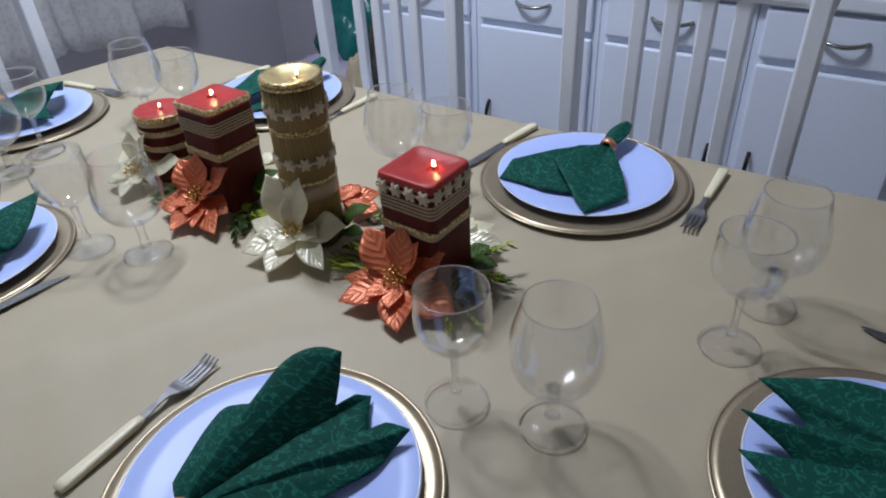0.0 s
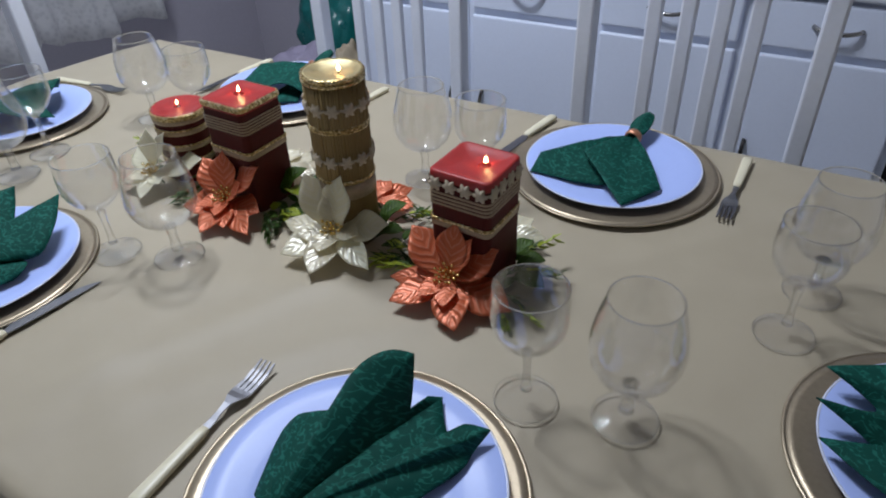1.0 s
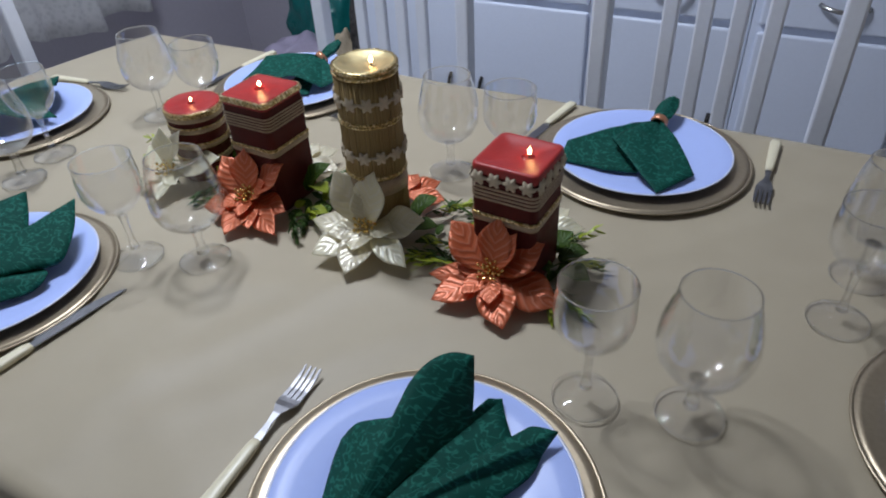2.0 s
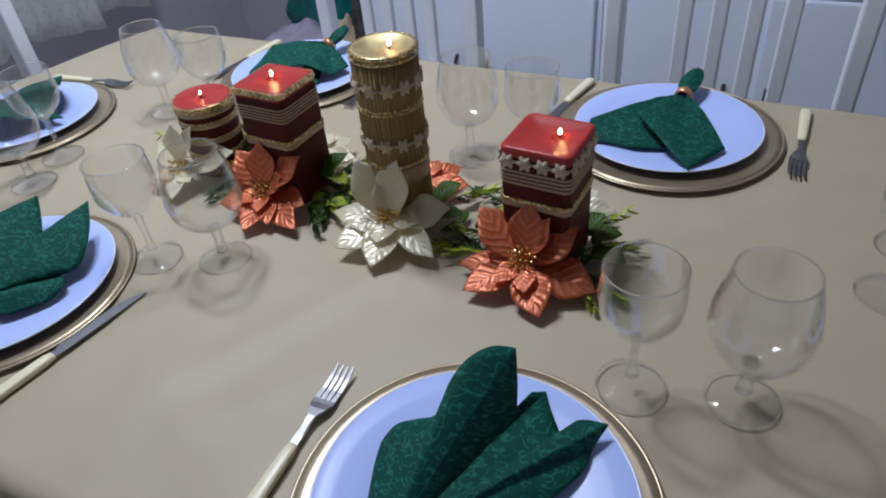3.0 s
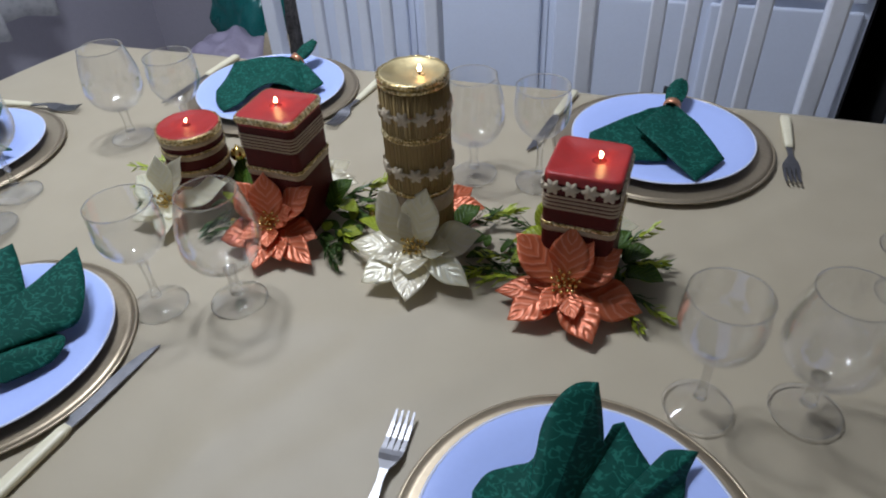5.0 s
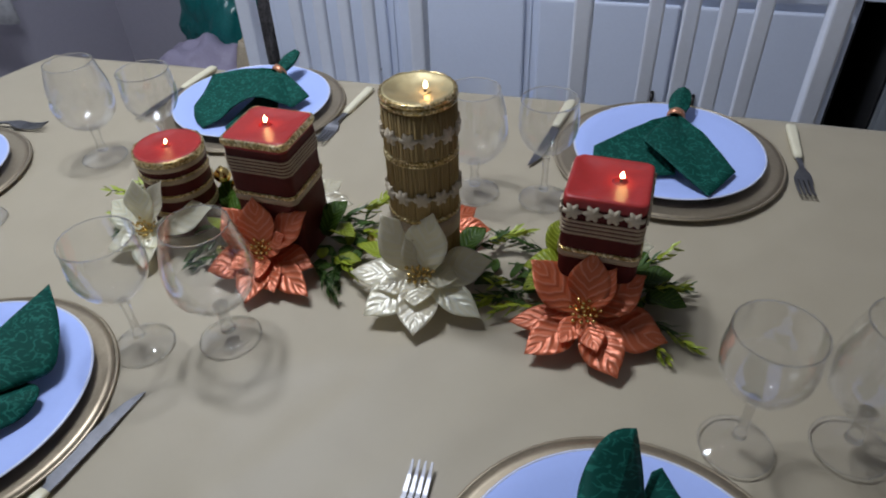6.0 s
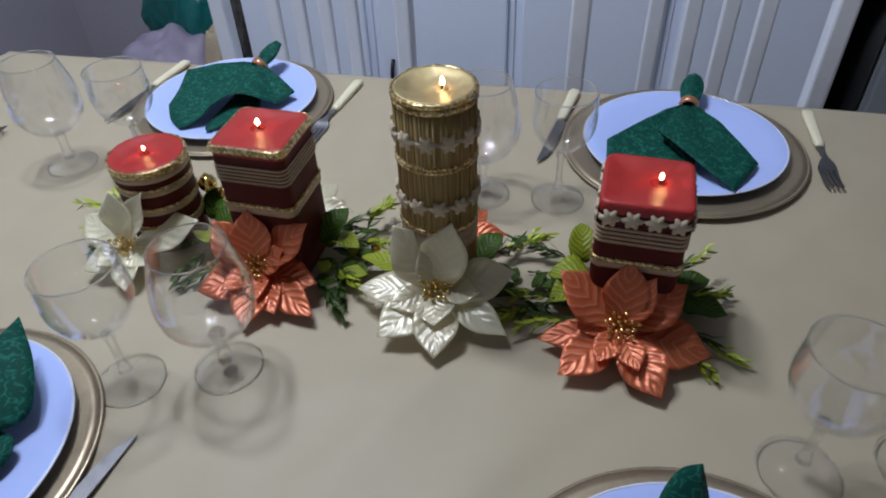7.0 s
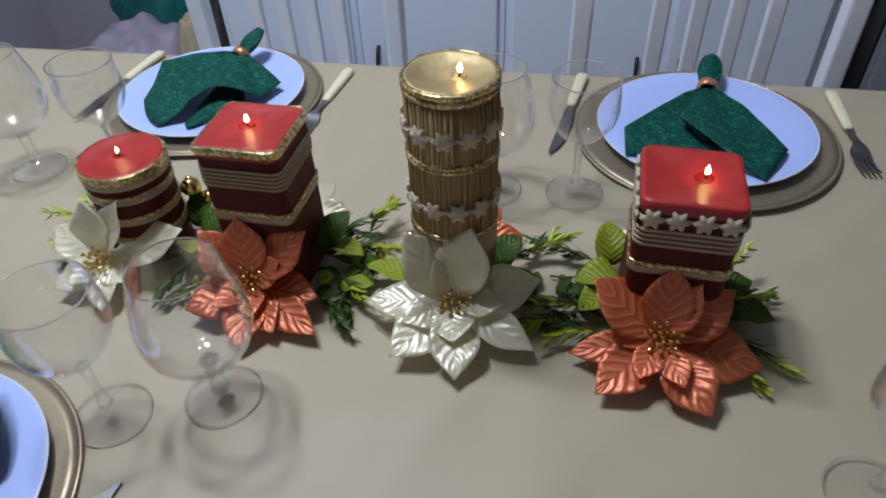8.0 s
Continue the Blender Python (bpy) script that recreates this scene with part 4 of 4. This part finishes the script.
# ---- artificial flowers and greenery ----
def blade(length, width, rise, bend, cup, n=10, m=3, point=0.85, wave=0.0, fine=0.85):
    """A pointed leaf along +x: it leaves at rise degrees and bends by bend degrees to its tip."""
    bm = bmesh.new()
    uv = bm.loops.layers.uv.new("uv")
    rows, place = [], {}
    x = z = 0.0
    for i in range(n + 1):
        q = i / n
        a = radians(rise + bend * q)
        w = width * max(0.02, math.sin(math.pi * min(1.0, q ** point * 0.94 + 0.06)) ** fine)
        row = []
        for j in range(-m, m + 1):
            s = j / m
            lift = cup * w * (abs(s) ** 1.5) + wave * w * math.sin(9 * q + 2 * s) * abs(s)
            v = bm.verts.new((x - math.sin(a) * lift, s * w, z + math.cos(a) * lift))
            place[v] = (q, 0.5 + 0.5 * s)
            row.append(v)
        rows.append(row)
        x += math.cos(a) * length / n
        z += math.sin(a) * length / n
    for a, b in zip(rows, rows[1:]):
        for j in range(2 * m):
            f = bm.faces.new((a[j], b[j], b[j + 1], a[j + 1]))
            for l in f.loops:
                l[uv].uv = place[l.vert]
    return bm


def with_thickness(ob, t=0.0008):
    mod = ob.modifiers.new("thickness", "SOLIDIFY")
    mod.thickness, mod.offset = t, 0
    return ob


def away(d, length, rise):
    """The offset of a tip that lies at a heading, a length and a climb in degrees."""
    c = math.cos(radians(rise))
    return (length * c * math.cos(radians(d)), length * c * math.sin(radians(d)), length * math.sin(radians(rise)))


FACE = Vector((0.0, -0.42, 0.91)).normalized()  # the way the flower heads look


def poinsettia(x, y, z, colour, petals, inner, label, stamens=True):
    """petals, inner: (offset of the tip from the flower's heart, half width, arch in degrees)."""
    root = thing("poinsettia", label, "artificial flower", pose(x, y, z), "artificial flowers")
    mat = M_RED_PETAL if colour == "red" else M_CREAM_PETAL
    for k, (tip, w, arch) in enumerate(petals + inner):
        v = Vector(tip)
        ahead = v.normalized()
        side = FACE.cross(ahead).normalized()
        jit = random.Random(k + int(1000 * (x + 1)))
        lift = (0.004 if k >= len(petals) else 0.0008 * (k % 3))
        bm = blade(v.length * (1 + 0.00009 * arch * arch), w * 0.87, 0.55 * arch, -1.1 * arch, jit.uniform(0.05, 0.14), 16, 4, 1.26, jit.uniform(0.10, 0.22), 1.12)
        bm.transform(Matrix.Translation(FACE * lift) @ Matrix((ahead, side, ahead.cross(side))).transposed().to_4x4() @ pose(0, 0, 0, jit.uniform(-9, 9), 0, 0))
        for q in bm.verts:
            q.co.z = max(q.co.z, Z - z + 0.001)
        with_thickness(part("petal", bm, mat, root), 0.0004)
    if stamens:
        for k in range(22):
            a, r = k * 2.4, 0.0029 * math.sqrt(k)
            h = 0.011 + 0.006 * ((k * 37) % 10) / 10
            bm = tube([(r * 0.4 * math.cos(a), r * 0.4 * math.sin(a), 0.002), (r * 1.25 * math.cos(a), r * 1.25 * math.sin(a), h)], 0.0006, 6)
            bud = bmesh.new()
            bmesh.ops.create_icosphere(bud, subdivisions=2, radius=0.0024)
            join(bm, bud, Matrix.Translation((r * 1.25 * math.cos(a), r * 1.25 * math.sin(a), h)))
            bm.transform(Matrix.Translation(FACE * 0.004) @ FACE.to_track_quat("Z", "Y").to_matrix().to_4x4())
            part("stamen", bm, M_GOLD, root, "gold stamen")
    part("stem", tube([(0, 0, 0.001), (0, 0.004, -0.012), (0, 0.010, -0.022)], 0.0018, 8), M_NEEDLE_DARK, root)
    return root


poinsettia(0.221, -0.062, 0.788, "red",
           [((-0.078, -0.014, -0.012), 0.018, 16), ((-0.054, -0.055, -0.014), 0.026, 14), ((0.041, -0.062, -0.018), 0.027, 18), ((0.088, -0.008, -0.010), 0.030, 16), ((0.056, 0.024, 0.048), 0.027, 16), ((0.002, 0.020, 0.074), 0.026, 12), ((-0.062, 0.020, 0.050), 0.030, 20)],
           [((0.018, -0.046, -0.004), 0.017, 18), ((-0.020, -0.042, -0.004), 0.016, 16), ((-0.046, -0.008, 0.004), 0.011, 18), ((0.026, 0.016, 0.058), 0.018, 14)],
           "coral red satin poinsettia with gold stamens leaning on a candle")
poinsettia(0.032, -0.044, 0.791, "cream",
           [((-0.086, -0.006, -0.004), 0.024, 16), ((-0.050, -0.061, -0.014), 0.028, 14), ((0.012, -0.077, -0.016), 0.027, 14), ((0.076, -0.036, -0.012), 0.020, 24), ((0.078, 0.016, 0.026), 0.027, 18), ((0.016, 0.008, 0.088), 0.030, 12), ((-0.044, 0.004, 0.080), 0.029, 16)],
           [((0.006, -0.048, -0.002), 0.024, 10), ((-0.044, -0.030, -0.002), 0.020, 16), ((0.046, -0.008, 0.012), 0.019, 18), ((-0.018, 0.008, 0.050), 0.017, 12)],
           "cream satin poinsettia with gold stamens leaning on the tall candle")
poinsettia(-0.174, -0.044, 0.786, "red",
           [((0.070, -0.008, 0.002), 0.024, 20), ((0.078, -0.044, -0.012), 0.021, 14), ((0.038, -0.050, -0.010), 0.019, 16), ((0.010, -0.070, -0.013), 0.024, 14), ((-0.058, -0.034, -0.008), 0.027, 16), ((0.060, 0.020, 0.060), 0.025, 16), ((-0.008, 0.020, 0.072), 0.027, 14), ((-0.052, 0.018, 0.050), 0.027, 18)],
           [((0.016, -0.040, -0.002), 0.017, 18), ((-0.026, -0.036, 0.000), 0.017, 16), ((0.034, 0.004, 0.032), 0.020, 18)],
           "coral red satin poinsettia between the square candle and the glasses")
poinsettia(-0.345, -0.032, 0.783, "cream",
           [((-0.072, 0.030, 0.018), 0.025, 16), ((-0.040, -0.036, -0.008), 0.023, 14), ((0.026, -0.056, -0.010), 0.019, 16), ((0.080, 0.032, 0.030), 0.029, 14), ((0.034, 0.014, 0.076), 0.024, 10), ((-0.006, 0.012, 0.074), 0.022, 12)],
           [((-0.018, -0.036, 0.000), 0.017, 16), ((0.036, -0.024, 0.000), 0.018, 14)],
           "cream satin poinsettia in front of the short candle")
# flowers on the far side of the row
for bx, by, tint, lies, spread in ((0.028, 0.060, "red", "coral red satin poinsettia behind the tall candle", (12, 168, 60, 120)), (0.232, 0.062, "cream", "cream satin poinsettia behind the snowflake candle", (20, 158, 65, 115)), (-0.168, 0.080, "cream", "cream satin poinsettia behind the striped candle", (5, 158, 65, 115))):
    poinsettia(bx, by, 0.786, tint, [(away(d, 0.062, -3), 0.017, 14) for d in spread], [(away(90, 0.044, 8), 0.016, 12)], lies, False)


def sprig(x, y, z, turn, rise, length, root, dark=False):
    """A stem with pairs of narrow leaves, the young ones at the tip lighter."""
    rng = random.Random(int(1000 * (x + 2) + 7 * turn))
    bm = bmesh.new()
    stem = [(length * k / 6, 0.004 * math.sin(k), math.sin(radians(rise)) * length * k / 6 - 0.25 * length * (k / 6) ** 2) for k in range(7)]
    join(bm, tube(stem, 0.0011, 6, 0.5))
    young = set()
    n = int(length * 190)
    for k in range(n):
        q = 0.15 + 0.85 * k / (n - 1)
        p = Vector((length * q, 0.004 * math.sin(6 * q), math.sin(radians(rise)) * length * q - 0.25 * length * q * q))
        for side in (0, 1, 2):
            if side == 2 and k % 2:
                continue
            ln = rng.uniform(0.015, 0.024) * (1.05 - 0.30 * q)
            a = side * 180 + (90 if side == 2 else 0) + rng.uniform(-38, 38)
            before = len(bm.verts)
            nb = blade(ln, rng.uniform(0.0017, 0.0025), rng.uniform(24, 52), -26, 0.25, 4, 1)
            join(bm, nb, Matrix.Translation(p) @ pose(0, 0, 0, a, 0, 0) @ pose(0, 0, 0, 0, 0, rng.uniform(-12, 12)))
            if q > rng.uniform(0.15, 0.65):
                young.update(range(before, len(bm.verts)))
    bm.transform(pose(x, y, z, 0, 0, turn))
    for v in bm.verts:
        v.co.z = max(v.co.z, 0.0012)
    bm.verts.index_update()
    for f in bm.faces:
        f.material_index = int(not dark and f.verts[0].index in young)
    ob = part("sprig", bm, M_NEEDLE_DARK, root)
    ob.data.materials.append(M_NEEDLE)
    return ob


def green_leaf(x, y, z, turn, rise, length, width, root, dark=False):
    bm = blade(length, width, rise, -rise - 18, 0.25, 8, 3, 0.8, 0.15)
    bm.transform(pose(x, y, z, 0, 0, turn))
    for v in bm.verts:
        v.co.z = max(v.co.z, 0.0012)
    return with_thickness(part("leaf", bm, M_DARK_LEAF if dark else M_LEAF, root), 0.0006)


garland = thing("garland", "green artificial garland of needle sprigs and leaves round the candles", "garland", pose(0, 0, Z))
for spec in ((0.075, 0.035, 0.014, 32, 26, 0.070), (0.185, -0.035, 0.012, 207, 16, 0.068), (0.172, -0.012, 0.012, 195, 22, 0.060), (0.130, -0.020, 0.008, 230, 12, 0.045), (0.095, 0.050, 0.010, 60, 20, 0.045),
             (-0.115, 0.045, 0.014, 42, 30, 0.072), (-0.105, -0.012, 0.012, 332, 18, 0.062), (-0.095, 0.028, 0.014, 5, 26, 0.055), (-0.080, 0.060, 0.010, 75, 40, 0.045),
             (0.270, 0.028, 0.014, 42, 48, 0.052), (0.276, 0.000, 0.012, 16, 32, 0.050), (0.285, -0.036, 0.008, 336, 12, 0.062), (0.278, -0.042, 0.008, 312, 10, 0.050),
             (-0.374, 0.028, 0.020, 188, 34, 0.062), (-0.374, 0.044, 0.016, 165, 30, 0.050), (-0.372, 0.014, 0.014, 208, 24, 0.050), (-0.262, 0.045, 0.014, 82, 48, 0.042)):
    sprig(*spec, garland)
# dark sprigs; those between the candles stand in for shade in the greenery
for spec in ((0.172, 0.055, 0.010, 178, 24, 0.075), (0.090, -0.008, 0.008, 345, 14, 0.055), (0.150, -0.030, 0.006, 190, 10, 0.055), (0.120, 0.030, 0.006, 330, 12, 0.050), (-0.060, 0.072, 0.008, 200, 16, 0.055), (-0.120, -0.028, 0.008, 320, 14, 0.070), (-0.100, 0.000, 0.006, 300, 12, 0.060), (-0.065, 0.015, 0.006, 250, 12, 0.055),
             (-0.265, -0.002, 0.008, 262, 14, 0.055), (-0.236, -0.020, 0.006, 240, 10, 0.050), (0.288, 0.012, 0.008, 20, 18, 0.045), (0.250, 0.048, 0.008, 60, 25, 0.040), (-0.380, 0.010, 0.006, 230, 10, 0.040)):
    sprig(*spec, garland, True)
for spec in ((-0.018, -0.004, 0.016, 166, 16, 0.056, 0.014), (-0.112, 0.028, 0.022, 335, 30, 0.046, 0.014), (0.190, 0.018, 0.022, 196, 24, 0.050, 0.021), (0.180, 0.040, 0.020, 100, 72, 0.052, 0.017), (0.182, 0.000, 0.018, 222, 22, 0.046, 0.018), (-0.270, 0.018, 0.020, 300, 40, 0.040, 0.014), (-0.090, -0.022, 0.012, 10, 20, 0.036, 0.012)):
    green_leaf(*spec, garland)
for spec in ((0.064, 0.020, 0.016, 58, 58, 0.050, 0.017), (0.072, -0.006, 0.012, 20, 40, 0.044, 0.016), (0.285, -0.006, 0.016, 350, 20, 0.046, 0.018), (0.280, 0.014, 0.016, 24, 42, 0.040, 0.016), (-0.116, 0.018, 0.018, 70, 68, 0.058, 0.018), (-0.276, 0.046, 0.016, 86, 70, 0.050, 0.017), (-0.258, 0.030, 0.014, 62, 68, 0.045, 0.016), (0.268, 0.030, 0.012, 70, 50, 0.042, 0.015)):
    green_leaf(*spec, garland, True)


# small filler leaves, mostly dark to deepen the shade between the candles
rng = random.Random(11)
for cx, cy, n in ((-0.085, 0.010, 6), (-0.090, -0.025, 4), (0.125, -0.010, 6), (0.165, 0.010, 4), (0.282, -0.010, 5), (-0.262, 0.020, 5), (-0.375, 0.018, 2)):
    for k in range(n):
        green_leaf(cx + rng.uniform(-0.022, 0.022), cy + rng.uniform(-0.020, 0.020), rng.uniform(0.004, 0.014), rng.uniform(0, 360), rng.uniform(10, 45), rng.uniform(0.018, 0.030), rng.uniform(0.0045, 0.0080), garland, rng.random() < 0.7)


def gold_ball(x, y, z, r):
    root = thing("gold_bauble", "small shiny gold bauble in the garland", "bauble", pose(x, y, z), "gold baubles")
    bm = bmesh.new()
    bmesh.ops.create_uvsphere(bm, u_segments=24, v_segments=16, radius=r)
    part("ball", bm, M_GOLD, root)
    part("wire", tube([(0, 0, -r * 0.9), (0.002, 0.001, -(z - Z) * 0.6), (0.004, 0.002, -(z - Z))], 0.0008, 6), M_NEEDLE_DARK, root)
    part("cap", lathe([(0, r * 1.2), (r * 0.2, r * 1.2), (r * 0.3, r * 0.92), (0, r * 0.9)], 16), M_GOLD, root)


for spec in ((-0.285, 0.067, Z + 0.056, 0.0115), (-0.268, 0.070, Z + 0.040, 0.009), (-0.060, 0.030, Z + 0.014, 0.006), (-0.035, 0.065, Z + 0.014, 0.006), (-0.245, -0.030, Z + 0.009, 0.006)):
    gold_ball(*spec)


# ---- by the back wall ----
def bag(name, label, x, y, rx, ry, h, material, seed, neck=0.25):
    """A soft filled carrier bag standing on the floor or on what is under it."""
    root = thing(name, label, "bag", pose(x, y, 0))
    bm = bmesh.new()
    bmesh.ops.create_icosphere(bm, subdivisions=5, radius=1)
    for v in bm.verts:
        p = v.co.copy()
        k = 1 + 0.20 * noise.noise(p * 1.7 + Vector((seed, 0, 0))) + 0.20 * abs(noise.noise(p * 4.5 + Vector((0, seed, 0)))) + 0.09 * abs(noise.noise(p * 10 + Vector((seed, seed, 0)))) + 0.03 * noise.noise(p * 23)
        q = (p.z + 1) / 2
        s = 1 - neck * max(0, q - 0.55) * 2
        v.co = Vector((p.x * rx * k * s, p.y * ry * k * s, h * q * (1 + 0.08 * noise.noise(p * 3))))
        v.co.z = max(v.co.z, 0.0)
    part("sack", bm, material, root)


bag("carrier_bag", "lilac plastic carrier bag stuffed full on the floor", -1.215, 1.36, 0.19, 0.19, 0.42, M_LILAC, 3.1, 0.1)
bag("carrier_bag", "glossy teal plastic bag behind the lilac one", -1.20, 1.58, 0.19, 0.15, 0.72, M_TEAL, 7.7, 0.2)
bag("paper_parcel", "crumpled beige paper parcel beside the cabinet", -0.99, 1.33, 0.075, 0.10, 0.47, M_PARCEL, 1.2, 0.1)
bag("cloth_bundle", "dark printed cloth bundle beside the cabinet", -0.925, 1.44, 0.05, 0.14, 0.70, M_PRINT, 5.4, 0.1)

# lace curtain on the side wall
curtain = thing("lace_curtain", "white lace curtain with a wavy hem hanging on the wall", "curtain", pose(-1.80, 0, 0))
bm = bmesh.new()
rows = []
for i in range(131):
    y = -0.75 + 2.01 * i / 130
    row = []
    hem = 0.552 - 0.030 / (1 + math.exp(-(y - 0.78) * 25)) + 0.030 / (1 + math.exp(-(y - 1.19) * 60)) + 0.010 * math.sin(y * 31) + 0.008 * math.sin(y * 13)
    for j in range(25):
        q = j / 24
        zc = hem + (2.25 - hem) * q
        fold = (0.045 * math.sin(y * 24 + 1.5 * math.sin(y * 5)) + 0.018 * math.sin(y * 61 + q * 2)) * (1 - 0.45 * q)
        row.append(bm.verts.new((fold, y, zc)))
    rows.append(row)
for a, b in zip(rows, rows[1:]):
    for j in range(24):
        bm.faces.new((a[j], a[j + 1], b[j + 1], b[j]))
with_thickness(part("panel", bm, M_LACE, curtain), 0.002)
part("rod", tube([(0, -0.85, 2.26), (0, 0.3, 2.26), (0, 1.3, 2.26)], 0.012, 12), M_WHITE, curtain)
part("bracket", box(-0.16, 0.01, 1.22, 1.25, 2.24, 2.28, 0.003, 1), M_WHITE, curtain)
part("bracket", box(-0.16, 0.01, -0.82, -0.79, 2.24, 2.28, 0.003, 1), M_WHITE, curtain)

# ---- floor tiles ----
me = None
for i in range(12):
    for j in range(11):
        if me is None:
            tile = part("tile", box(-0.198, 0.198, -0.198, 0.198, 0.0, 0.004, 0.0015, 1), M_FLOOR, bpy.data.objects["floor"], smooth=False)
            me = tile.data
        else:
            tile = new("tile", me)
            tile.parent = bpy.data.objects["floor"]
        tile.location = (-1.86 + 0.4 * i, -2.2 + 0.4 * j, 0)
